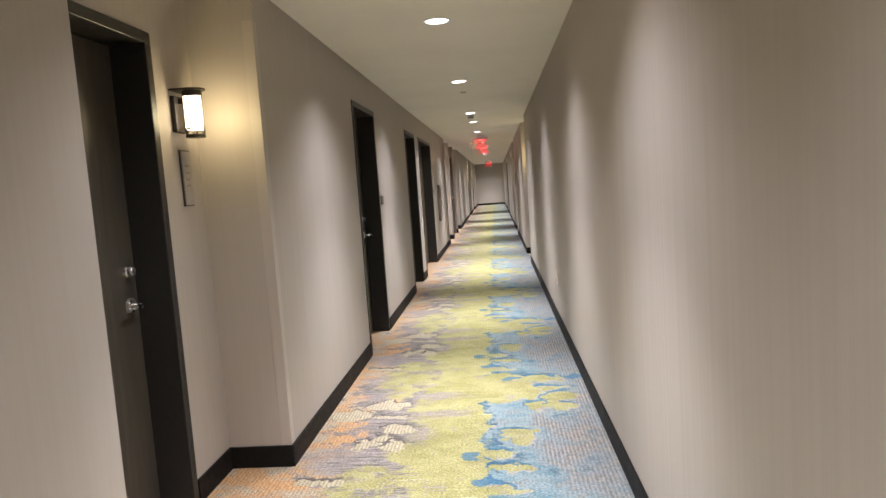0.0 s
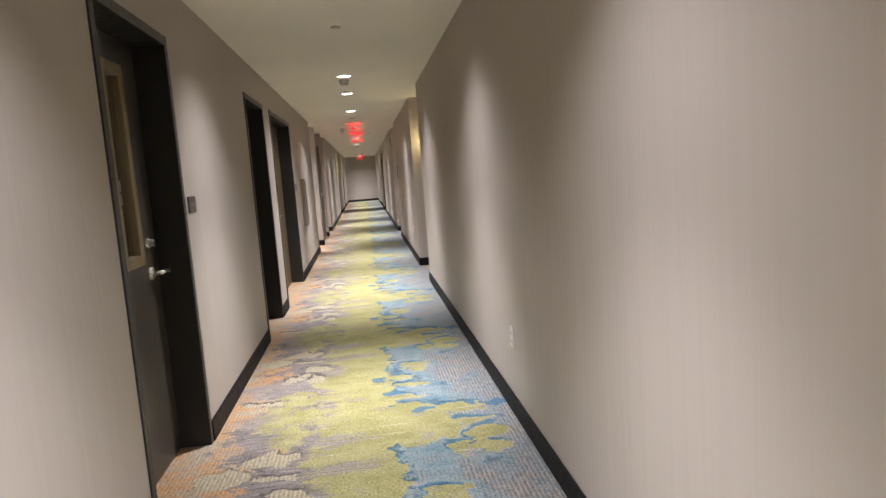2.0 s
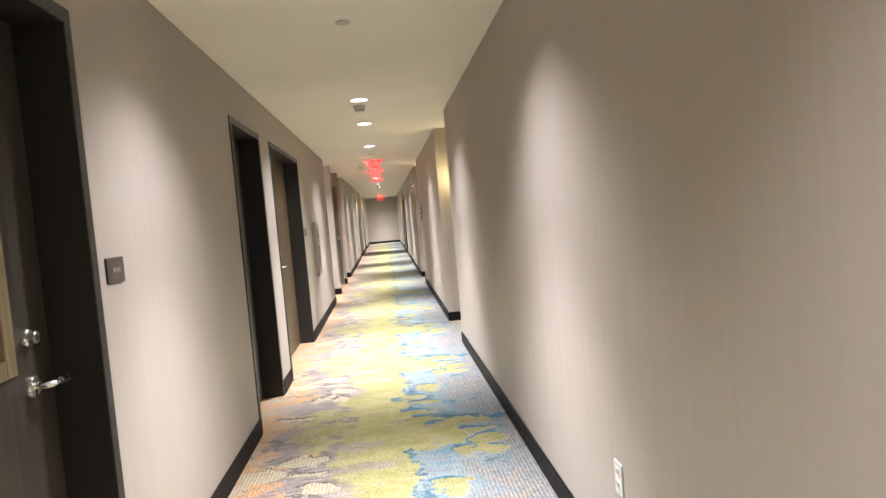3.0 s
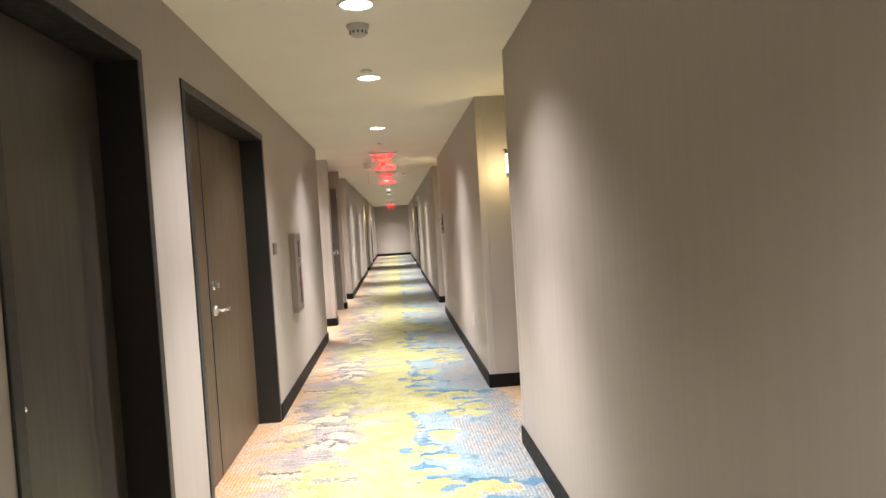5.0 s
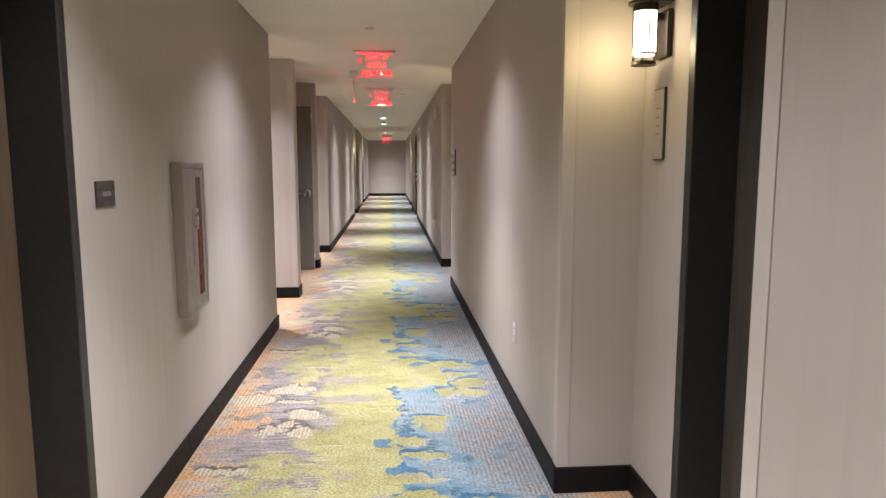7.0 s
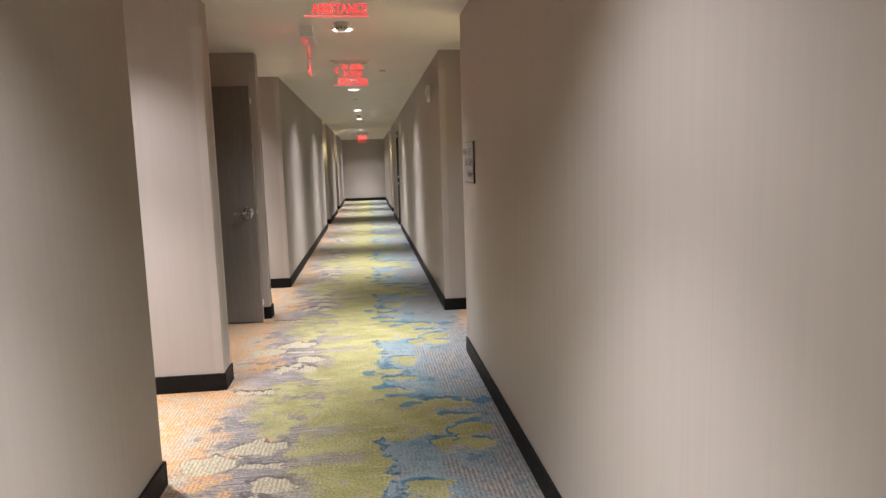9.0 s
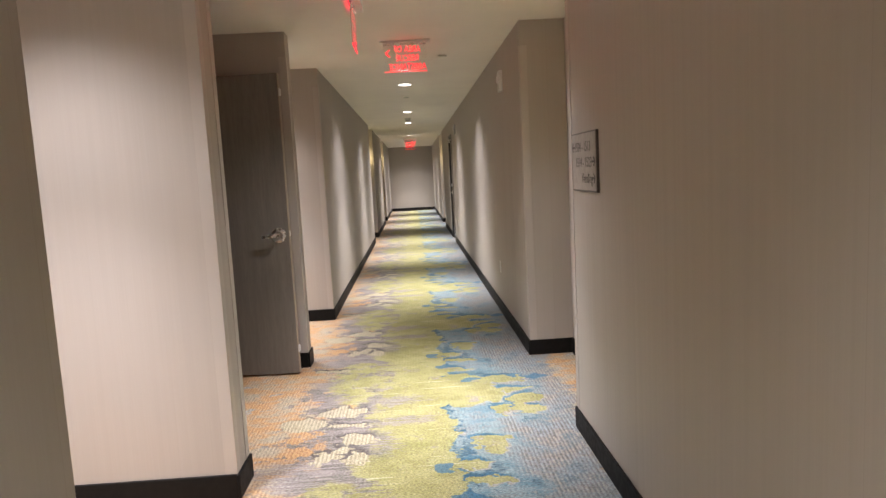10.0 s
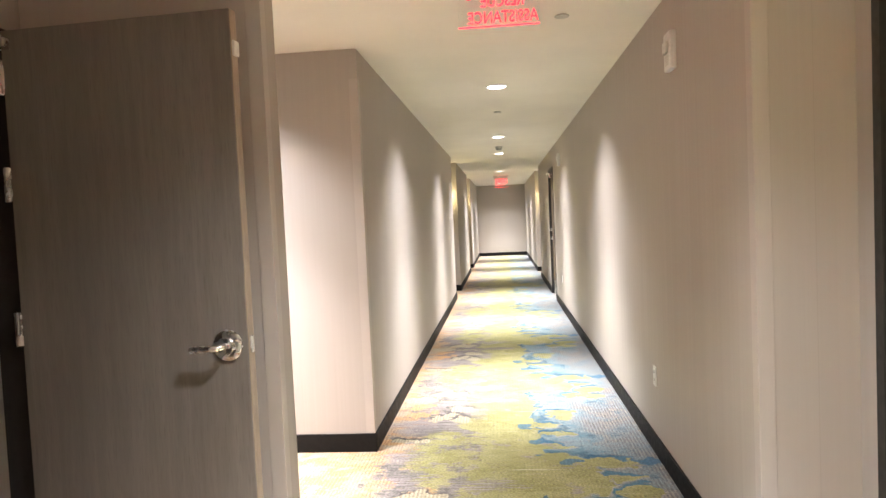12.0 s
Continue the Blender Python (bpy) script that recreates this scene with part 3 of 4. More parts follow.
def at_left(y0, face=XL):
    return pose(face, y0, 0)


def at_right(y1, face=XR):
    return pose(face, y1, 0, 0, 0, 180)


# door in the first niche
single_door("door_1", at_left(NICHE_DOOR_L[0][0], XLB), 1.02, DOOR_DARK, "closed dark walnut guest room door in a black frame", True, 0.155)
single_door("door_far_1", at_left(NICHE_DOOR_L[1][0], XLB), 0.95, DOOR_DARK, "closed dark guest room door deep in a niche", True, 0.155)
single_door("door_far_2", at_left(NICHE_DOOR_L[2][0], XLB), 1.0, DOOR_DARK, "closed dark guest room door deep in a niche", True, 0.155)
for i, d in enumerate(NICHE_DOOR_R):
    single_door("door_right_%d" % (i + 1), at_right(d[1], XRB), d[1] - d[0], DOOR_DARK, "closed dark walnut guest room door in a black frame", True, 0.155)
single_door("door_3", at_left(8.28), 1.055, DOOR_DARK, "closed dark service door in a black frame", False, 0.155)
stair_door = single_door("door_rescue", at_right(RDOOR[1]), RDOOR[1] - RDOOR[0], DOOR_BROWN, "closed brown exit stair door with chrome hardware and a closer", False, 0.03)
closer = part("door_closer", box(-0.03, 0.035, 0.58, 0.86, 2.02, 2.085, 0.006, 2), STEEL, stair_door, "steel door closer")
bm = bmesh.new()
add_tube(bm, [(0.012, 0.62, 2.088), (0.06, 0.42, 2.094), (0.012, 0.24, 2.098)], 0.009, 8)
part("closer_arm", bm, STEEL, closer)
part("kick_plate", box(-0.030, -0.0275, 0.075, RDOOR[1] - RDOOR[0] - 0.075, 0.03, 0.26, 0.001), STEEL, stair_door, "steel kick plate")


def louvre(parent, x, y0, y1, z0, z1):
    bm = bmesh.new()
    z = z0
    while z < z1:
        add_box(bm, x - 0.012, x, y0, y1, z, z + 0.009)
        z += 0.02
    part("louvre", bm, BLACK, parent, "black ventilation louvre")


# service door with a tall narrow lite
W2 = DOORS_LEFT[0][1] - DOORS_LEFT[0][0]
D2 = 0.155
door_2 = tagged(thing("door_2", at_left(DOORS_LEFT[0][0]), "closed dark service door with a tall narrow glass lite", "door"), kind="structure")
door_frame(door_2, W2, D2)
LY0, LY1, LZ0, LZ1 = 0.478, 0.738, 1.05, 1.99
bm = bmesh.new()
for ya, yb, za, zb in ((0.053, LY0, 0.008, FH - 0.053), (LY1, W2 - 0.053, 0.008, FH - 0.053), (LY0, LY1, 0.008, LZ0), (LY0, LY1, LZ1, FH - 0.053)):
    add_box(bm, -D2 - 0.044, -D2, ya, yb, za, zb)
leaf = part("leaf", bm, DOOR_DARK, door_2)
bm = bmesh.new()
T = 0.042
for ya, yb, za, zb in ((LY0 - 0.012, LY0 + T, LZ0 - 0.012, LZ1 + 0.012), (LY1 - T, LY1 + 0.012, LZ0 - 0.012, LZ1 + 0.012), (LY0 + T, LY1 - T, LZ0 - 0.012, LZ0 + T), (LY0 + T, LY1 - T, LZ1 - T, LZ1 + 0.012)):
    add_box(bm, -D2 - 0.050, -D2 + 0.010, ya, yb, za, zb, 0.003)
part("lite_trim", bm, LITE_TRIM, leaf, "light oak trim round the glass")
pane = part("pane", box(-D2 - 0.026, -D2 - 0.020, LY0 + T - 0.004, LY1 - T + 0.004, LZ0 + T - 0.004, LZ1 - T + 0.004), GLASS, leaf)
pane.visible_shadow = False
lever_set(door_2, W2 - 0.185, 0.985, -D2, 1)

# closet behind the lite: a vending machine close to the door
XC = XL - TH
structure("wall_closet", box(XC - 1.5, XC - 1.4, 4.2, 7.4, 0, ZC), WALL, "wall of the vending closet", "wall")
structure("wall_closet_near", box(XC - 1.4, XC, 4.2, 4.3, 0, ZC), WALL, "wall of the vending closet", "wall")
structure("wall_closet_far", box(XC - 1.4, XC, 7.3, 7.4, 0, ZC), WALL, "wall of the vending closet", "wall")
XM = -1.30
vend = thing("vending_machine", pose(XM, 5.85, 0), "dark vending machine with white bands, seen through the door glass", "vending machine")
part("body", box(-0.75, 0.0, 0.0, 1.4, 0.02, 1.95, 0.01, 2), BLACK, vend)
louvre(vend, 0.014, 0.03, 1.37, 1.48, 1.92)
part("band", box(0.001, 0.010, 0.02, 1.38, 1.405, 1.475, 0.002), PLASTIC, vend, "white plastic band")
part("band", box(0.001, 0.010, 0.02, 1.38, 1.325, 1.395, 0.002), PLASTIC, vend, "white plastic band")
part("chrome_strip", box(0.001, 0.008, 0.02, 1.38, 1.275, 1.300, 0.002), STEEL, vend)
text_part("lettering", "INSEL", 0.085, PALE_INK, vend, Matrix.Translation((0.003, 0.62, 1.215)) @ pose(0, 0, 0, 90, 0, 90), "pale lettering")

# unequal double door
W4 = DOORS_LEFT[2][1] - DOORS_LEFT[2][0]
D4 = 0.155
door_4 = tagged(thing("door_4", at_left(DOORS_LEFT[2][0]), "closed brown veneered double door, one leaf narrow, in a black frame", "door"), kind="structure")
door_frame(door_4, W4, D4)
SEAM = 0.80
leaf_part(door_4, 0.05, SEAM, D4, DOOR_BROWN, "narrow brown veneered leaf")
leaf_part(door_4, SEAM, W4 - 0.05, D4, DOOR_BROWN, "wide brown veneered leaf")
part("astragal", box(-D4, -D4 + 0.004, SEAM - 0.006, SEAM + 0.010, 0.01, FH - 0.055), DOOR_DARK, door_4)
lever_set(door_4, SEAM + 0.085, 0.985, -D4, 1)

# dark frame of the vestibule doorway, and its leaf folded back against the stub wall
vframe = tagged(thing("door_frame_vestibule", pose(XV, VDOOR[0], 0), "black metal frame of an open doorway", "door frame"), kind="structure")
VW = VDOOR[1] - VDOOR[0]
part("jamb", box(-XV_T, 0.010, 0, 0.05, 0, FH - 0.05, 0.003), FRAME, vframe)
part("jamb", box(-XV_T, 0.010, VW - 0.05, VW, 0, FH - 0.05, 0.003), FRAME, vframe)
part("head", box(-XV_T, 0.010, 0, VW, FH - 0.05, FH, 0.003), FRAME, vframe)
structure("wall_landing", box(XFAR, XV - XV_T, 18.71, 18.73, 0, ZC), PALE_FLOOR, "pale painted wall of the landing behind the doorway", "wall")
structure("floor_landing", box(XFAR, XV - XV_T, 16.88, 18.71, 0.0, 0.006), PALE_FLOOR, "pale tiled landing behind the doorway", "floor")
vest = thing("fire_door", pose(-1.675, 18.605, 0, 0, 0, -4.0), "open grey-brown wooden fire door folded back against the wall", "door")
LW = 0.865
vleaf = part("leaf", box(0.0, LW, 0.0, 0.044, 0.012, 2.165, 0.002), FIRE_DOOR_GREY, vest, "grey-brown wood laminate leaf")
part("edge_strip", box(LW, LW + 0.003, 0.002, 0.042, 0.014, 2.163), EDGE_WOOD, vleaf, "pale wooden edge")
part("latch_plate", box(LW + 0.003, LW + 0.006, 0.011, 0.033, 1.00, 1.06, 0.001), STEEL, vleaf)
part("top_bolt", box(LW + 0.003, LW + 0.012, 0.004, 0.040, 2.01, 2.06, 0.002), PLASTIC, vleaf)
part("bottom_bolt", box(LW + 0.003, LW + 0.012, 0.004, 0.040, 0.17, 0.22, 0.002), PLASTIC, vleaf)
hx, hz = LW - 0.072, 1.03
rose = part("door_handle", lathe([(0, 0.018), (0.026, 0.018), (0.030, 0.013), (0.046, 0.011), (0.053, 0.007), (0.053, 0), (0, 0)], Matrix.Translation((hx, 0, hz)) @ pose(0, 0, 0, 90, 0, 0), 32), STEEL, vleaf, "chrome lever on a round rose", 40)
bm = bmesh.new()
add_tube(bm, [(hx, -0.01, hz), (hx, -0.05, hz), (hx - 0.012, -0.060, hz), (hx - 0.06, -0.060, hz - 0.002), (hx - 0.108, -0.056, hz - 0.006)], 0.0115, 12)
part("lever", bm, STEEL, rose, "", 40)
for z in (0.30, 1.10, 1.62, 2.0):
    bm = bmesh.new()
    add_box(bm, -0.026, 0.004, -0.004, 0.002, z - 0.060, z + 0.060, 0.001)
    add_lathe(bm, [(0, -0.062), (0.009, -0.062), (0.009, 0.062), (0, 0.062)], pose(-0.006, -0.008, z), 10)
    part("hinge", bm, STEEL, vest, "steel butt hinge")
bm = bmesh.new()
add_box(bm, -0.01, 0.035, -0.030, 0.0, 2.095, 2.135, 0.005, 2)
closer = part("door_closer", bm, STEEL, vest, "steel door closer")
bm = bmesh.new()
add_tube(bm, [(0.02, -0.022, 2.138), (-0.01, -0.075, 2.142), (-0.05, -0.13, 2.143)], 0.007, 8)
part("closer_arm", bm, STEEL, closer)


# the pair's other leaf, folded back against the near wall
vest_2 = thing("fire_door", pose(-1.675, 17.035, 0, 0, 0, 7.0), "open dark wooden fire door folded back beside the wall's end", "door")
leaf_2 = part("leaf", box(0.0, 0.832, -0.044, 0.0, 0.012, 2.165, 0.002), FIRE_DOOR_GREY, vest_2, "grey-brown wood laminate leaf")
part("edge_strip", box(0.832, 0.835, -0.042, -0.002, 0.014, 2.163), FRAME, leaf_2, "dark edge")
lock = part("latch_plate", box(0.835, 0.840, -0.050, -0.003, 0.90, 1.03, 0.001), STEEL, leaf_2, "steel latch plate")
part("latch_bolt", box(0.840, 0.846, -0.032, -0.019, 0.955, 0.98, 0.003, 2), DARK_SIGN, lock)
part("bottom_bolt", box(0.835, 0.843, -0.036, -0.010, 0.17, 0.22, 0.002), PLASTIC, leaf_2)
for z in (0.30, 1.10, 2.0):
    bm = bmesh.new()
    add_box(bm, -0.026, 0.004, -0.002, 0.004, z - 0.060, z + 0.060, 0.001)
    add_lathe(bm, [(0, -0.062), (0.009, -0.062), (0.009, 0.062), (0, 0.062)], pose(-0.006, 0.008, z), 10)
    part("hinge", bm, STEEL, vest_2, "steel butt hinge")


# corner guards: thin angles over the wall's corners
GUARD = paint_material("corner_guard_vinyl", (0.45, 0.405, 0.358), 0.45, 300.0, 0.03)


def corner_guard(name, x, y, sx, sy):
    """sx, sy: the ways in which the wall lies from its corner."""
    bm = bmesh.new()
    leg, t, z1 = 0.052, 0.003, 2.30
    add_box(bm, *sorted((x - sx * t, x + sx * leg)), *sorted((y - sy * t, y)), BASE_H, z1, 0.001)
    add_box(bm, *sorted((x - sx * t, x)), *sorted((y, y + sy * leg)), BASE_H, z1, 0.001)
    structure(name, bm, GUARD, "pale vinyl corner guard on the wall's edge", "corner guard")


for i, (x, y, sx, sy) in enumerate(((XL, 2.76, -1, 1), (XL, 16.66, -1, 1), (XL, 16.87, -1, -1), (XL, 18.73, -1, 1), (XL, 20.39, -1, 1), (XR, 12.24, 1, 1), (XR, 18.686, 1, 1), (XR, 10.77, 1, -1), (XR, 17.225, 1, -1))):
    corner_guard("trim_corner_%d" % (i + 1), x, y, sx, sy)

# ---------------------------------------------------------------- fixtures on the walls
def sconce(name, m):
    s = thing(name, m, "lit opal glass cylinder sconce with dark bronze cap", "wall lamp", "niche sconces")
    part("backplate", box(0.0, 0.022, -0.055, 0.055, -0.085, 0.085, 0.004, 2), BRONZE, s)
    part("arm", box(0.02, 0.06, -0.018, 0.018, 0.05, 0.075, 0.003), BRONZE, s)
    bm = bmesh.new()
    outline = [(0.0, -0.062)] + [(0.085 + 0.062 * math.sin(a), -0.062 * math.cos(a)) for a in [math.pi * k / 16 for k in range(17)]] + [(0.0, 0.062)]
    low = [bm.verts.new((x, y, 0.108)) for x, y in outline]
    top = [bm.verts.new((x, y, 0.116)) for x, y in outline]
    bm.faces.new(low[::-1]), bm.faces.new(top)
    for i in range(len(low)):
        j = (i + 1) % len(low)
        bm.faces.new((low[i], low[j], top[j], top[i]))
    part("cap", bm, BRONZE, s, "flat dark bronze cap")
    part("collar", lathe([(0.043, 0.108), (0.0455, 0.106), (0.0455, 0.082), (0.043, 0.080)], pose(0.085, 0, 0), 32), BRONZE, s, "", 40)
    for k in range(4):
        a = math.pi * k / 2
        part("strap", box(0.085 + 0.0445 * math.cos(a) - 0.0022, 0.085 + 0.0445 * math.cos(a) + 0.0022, 0.0445 * math.sin(a) - 0.0022, 0.0445 * math.sin(a) + 0.0022, -0.070, 0.081), BRONZE, s)
    part("glass", lathe([(0, 0.104), (0.041, 0.104), (0.041, -0.072), (0.038, -0.075), (0, -0.075)], pose(0.085, 0, 0), 40), SCONCE_GLASS, s, "glowing opal glass cylinder", 40)
    bm = bmesh.new()
    for za, zb in ((-0.106, -0.098), (-0.074, -0.068)):
        add_lathe(bm, [(0.042, za), (0.0455, za), (0.0455, zb), (0.042, zb), (0.042, za)], pose(0.085, 0, 0), 32)
    for k in range(6):
        a = 2 * math.pi * k / 6
        for da in (0.0, 0.30):
            pts = [(0.085 + 0.0438 * math.cos(a + da * 1.2 * t), 0.0438 * math.sin(a + da * 1.2 * t), -0.099 + 0.027 * t) for t in (0, 0.33, 0.66, 1.0)]
            add_tube(bm, pts, 0.0022, 6)
    add_lathe(bm, [(0, -0.112), (0.0455, -0.112), (0.0465, -0.109), (0.0455, -0.106), (0, -0.106)], pose(0.085, 0, 0), 32)
    part("bottom_ring", bm, BRONZE, s, "pierced bronze bottom ring", 40)
    return s


first = sconce("wall_sconce", pose(XLB, 2.555, 1.84))
for m in (pose(XRB, 12.035, 1.885, 0, 0, 180), pose(XRB, 17.40, 1.885, 0, 0, 180), pose(XLB, 29.14, 1.84), pose(XLB, 34.7, 1.84), pose(XRB, 32.75, 1.84, 0, 0, 180)):
    copy_thing(first, m)


def room_plaque(name, m):
    s = thing(name, m, "narrow taupe room number plaque in a dark edge", "sign", "room plaques")
    part("backing", box(0.0, 0.009, -0.05, 0.05, -0.135, 0.135, 0.002), DARK_SIGN, s)
    part("face", box(0.009, 0.012, -0.042, 0.046, -0.13, 0.128), LIGHT_SIGN, s)
    for z, h in ((0.055, 0.012), (0.022, 0.010), (-0.01, 0.010), (-0.04, 0.010)):
        part("line", box(0.012, 0.0132, -0.016, 0.018, z, z + h * 0.7), PLAQUE_INK, s)
    return s


plaque = room_plaque("room_plaque", pose(XLB, 2.58, 1.54))
for m in (pose(XRB, 12.06, 1.56, 0, 0, 180), pose(XRB, 17.38, 1.56, 0, 0, 180), pose(XLB, 29.14, 1.56), pose(XRB, 32.75, 1.56, 0, 0, 180)):
    copy_thing(plaque, m)


def door_sign(name, m):
    s = thing(name, m, "small dark door sign with pale lettering", "sign", "door signs")
    part("plate", box(0.0, 0.008, 0.0, 0.15, -0.045, 0.045, 0.002), DARK_SIGN, s)
    part("lettering", box(0.008, 0.0092, 0.040, 0.112, -0.008, 0.008), PLAQUE_INK, s)
    part("braille", box(0.008, 0.0092, 0.045, 0.105, -0.034, -0.028), DARK_SIGN, s)
    return s


sign = door_sign("door_sign", pose(XL, 6.085, 1.308))
copy_thing(sign, pose(XL, 11.885, 1.310))

# fire extinguisher cabinet
cab = thing("extinguisher_cabinet", pose(XL, 12.68, 0.70), "taupe metal fire extinguisher cabinet with a glass slot", "cabinet")
CW, CH, CD = 0.36, 0.72, 0.052
bm = bmesh.new()
for ya, yb, za, zb in ((0, 0.03, 0, CH), (CW - 0.03, CW, 0, CH), (0.03, CW - 0.03, 0, 0.03), (0.03, CW - 0.03, CH - 0.03, CH)):
    add_box(bm, 0.0, CD, ya, yb, za, zb, 0.003)
part("frame", bm, CABINET, cab)
part("back", box(0.0, 0.006, 0.03, CW - 0.03, 0.03, CH - 0.03), PLASTIC, cab)
bm = bmesh.new()
GY0, GY1, GZ0, GZ1 = 0.20, 0.29, 0.07, CH - 0.07
for ya, yb, za, zb in ((0.033, GY0, 0.033, CH - 0.033), (GY1, CW - 0.033, 0.033, CH - 0.033), (GY0, GY1, 0.033, GZ0), (GY0, GY1, GZ1, CH - 0.033)):
    add_box(bm, CD - 0.014, CD - 0.002, ya, yb, za, zb)
cdoor = part("door", bm, CABINET, cab, "taupe cabinet door")
part("pane", box(CD - 0.011, CD - 0.007, GY0, GY1, GZ0, GZ1), GLASS, cdoor).visible_shadow = False
bm = bmesh.new()
add_box(bm, CD - 0.002, CD + 0.014, 0.165, 0.180, 0.40, 0.50, 0.003)
part("pull", bm, STEEL, cdoor, "chrome pull")
part("lettering", box(CD - 0.002, CD - 0.001, 0.125, 0.145, 0.22, 0.50), PLAQUE_INK, cdoor, "dull vertical lettering")
ext = thing("fire_extinguisher", pose(XL + 0.0285, 12.68 + 0.245, 0.732), "red fire extinguisher standing in the cabinet", "extinguisher")
part("cylinder", lathe([(0, 0), (0.018, 0), (0.022, 0.01), (0.022, 0.40), (0.016, 0.44), (0.008, 0.455), (0, 0.455)], None, 20), RED, ext, "", 40)
part("valve", box(-0.008, 0.008, -0.03, 0.012, 0.456, 0.49, 0.003), BLACK, ext)


def outlet(name, m):
    s = thing(name, m, "white duplex wall outlet", "outlet", "wall outlets")
    part("plate", box(0.0, 0.006, -0.036, 0.036, -0.058, 0.058, 0.002, 2), PLASTIC, s)
    for z in (-0.024, 0.024):
        sock = part("socket", box(0.006, 0.008, -0.016, 0.016, z - 0.016, z + 0.016, 0.002), PLASTIC, s)
        part("slot", box(0.008, 0.0086, -0.008, -0.005, z - 0.005, z + 0.007), BLACK, sock)
        part("slot", box(0.008, 0.0086, 0.005, 0.008, z - 0.005, z + 0.007), BLACK, sock)
    return s


plug = outlet("wall_outlet", pose(XR, 5.87, 0.455, 0, 0, 180))
for y in (13.22, 20.28, 26.2):
    copy_thing(plug, pose(XR, y, 0.46, 0, 0, 180))

# fire alarm strobe high on the right wall
def alarm(name, m):
    s = thing(name, m, "white fire alarm sounder with a strobe", "fire alarm", "fire alarms")
    part("body", box(0.0, 0.032, -0.06, 0.06, -0.09, 0.09, 0.008, 2), PLASTIC, s)
    part("lens", box(0.032, 0.046, -0.032, 0.032, -0.012, 0.045, 0.006, 2), PLASTIC, s, "white strobe lens")
    bm = bmesh.new()
    for k in range(4):
        add_box(bm, 0.032, 0.0335, -0.035, 0.035, -0.066 + 0.012 * k, -0.060 + 0.012 * k)
    part("grille", bm, DETECTOR, s)
    return s


strobe = alarm("fire_alarm", pose(XR, 19.68, 2.18, 0, 0, 180))
copy_thing(strobe, pose(XR, 26.0, 2.18, 0, 0, 180))

# direction sign with room numbers
ds = thing("direction_sign", pose(XR, 16.90, 1.43, 0, 0, 180), "taupe direction sign with room numbers and arrows in a dark frame", "sign")
part("frame", box(0.0, 0.012, -0.220, 0.220, -0.14, 0.14, 0.002), DARK_SIGN, ds)
part("face", box(0.012, 0.015, -0.210, 0.215, -0.132, 0.134), LIGHT_SIGN, ds)
TX = pose(0, 0, 0, 90, 0, 90)


def arrow(parent, y, z, way):
    bm = bmesh.new()
    add_box(bm, 0.015, 0.0163, y - 0.026, y + 0.026, z - 0.0045, z + 0.0045)
    for s in (-1, 1):
        tip = y + way * 0.028
        a = [(tip, z), (tip - way * 0.020, z + s * 0.022), (tip - way * 0.030, z + s * 0.022), (tip - way * 0.010, z)]
        f0 = [bm.verts.new((0.0150, p, q)) for p, q in a]
        f1 = [bm.verts.new((0.0163, p, q)) for p, q in a]
        bm.faces.new(f0), bm.faces.new(f1)
        for i in range(4):
            j = (i + 1) % 4
            bm.faces.new((f0[i], f0[j], f1[j], f1[i]))
    part("arrow", bm, SIGN_INK, parent)


for words, y, z in (("1504 - 1513", -0.012, 0.070), ("1514 - 1523", 0.004, -0.004), ("Vending", 0.066, -0.078)):
    text_part("lettering", words, 0.066, SIGN_INK, ds, Matrix.Translation((0.0152, y, z)) @ TX @ Matrix.Diagonal((0.90, 1.0, 1.0, 1.0)), "", 0.0005, "CENTER", 0.0)
arrow(ds, -0.178, 0.073, -1), arrow(ds, 0.178, 0.000, 1), arrow(ds, 0.178, -0.076, 1)

# ---------------------------------------------------------------- ceiling fixtures
def downlight(name, x, y):
    s = thing(name, pose(x, y, ZC), "round white recessed downlight, lit", "ceiling lamp", "corridor downlights")
    part("trim", lathe([(0.074, -0.002), (0.076, -0.006), (0.090, -0.005), (0.094, 0.0), (0.074, 0.0)], None, 40), TRIM_WHITE, s, "", 40)
    part("lens", lathe([(0, -0.004), (0.060, -0.004), (0.0745, -0.001), (0.0745, 0.0), (0, 0.0)], None, 40), LED, s, "glowing white lens", 40)
    return s


LAMP_WHITE = (0.96, 0.96, 1.0)
WASH = Matrix.Diagonal((1.0, 0.70, 1.0, 1.0))   # the lenses throw wide across the hall, narrow along it
flood = bpy.data.lights.new("downlight_flood", "SPOT")
flood.energy, flood.color, flood.spot_size, flood.spot_blend, flood.shadow_soft_size = FLOOD_W, LAMP_WHITE, radians(134), 0.80, 0.05
beam = bpy.data.lights.new("downlight_beam", "SPOT")
beam.energy, beam.color, beam.spot_size, beam.spot_blend, beam.shadow_soft_size = BEAM_W, LAMP_WHITE, radians(76), 1.0, 0.05
lamp_thing = None
for x, y in DOWNLIGHTS + SIDE_DOWNLIGHTS:
    if lamp_thing is None:
        lamp_thing = downlight("downlight", x, y)
    else:
        copy_thing(lamp_thing, pose(x, y, ZC))
    new("downlight_flood", flood).matrix_basis = pose(x, y, ZC - 0.012, 0, 0, 90 if (x, y) in SIDE_DOWNLIGHTS else 0) @ WASH
    new("downlight_beam", beam).matrix_basis = pose(x, y, ZC - 0.012)
# closet lamp, unseen; added so that the machine shows through the door glass
copy_thing(lamp_thing, pose(*CLOSET_LAMP, ZC))
dim = bpy.data.lights.new("closet_light", "SPOT")
dim.energy, dim.color, dim.spot_size, dim.spot_blend, dim.shadow_soft_size = 30.0, LAMP_WHITE, radians(150), 0.8, 0.05
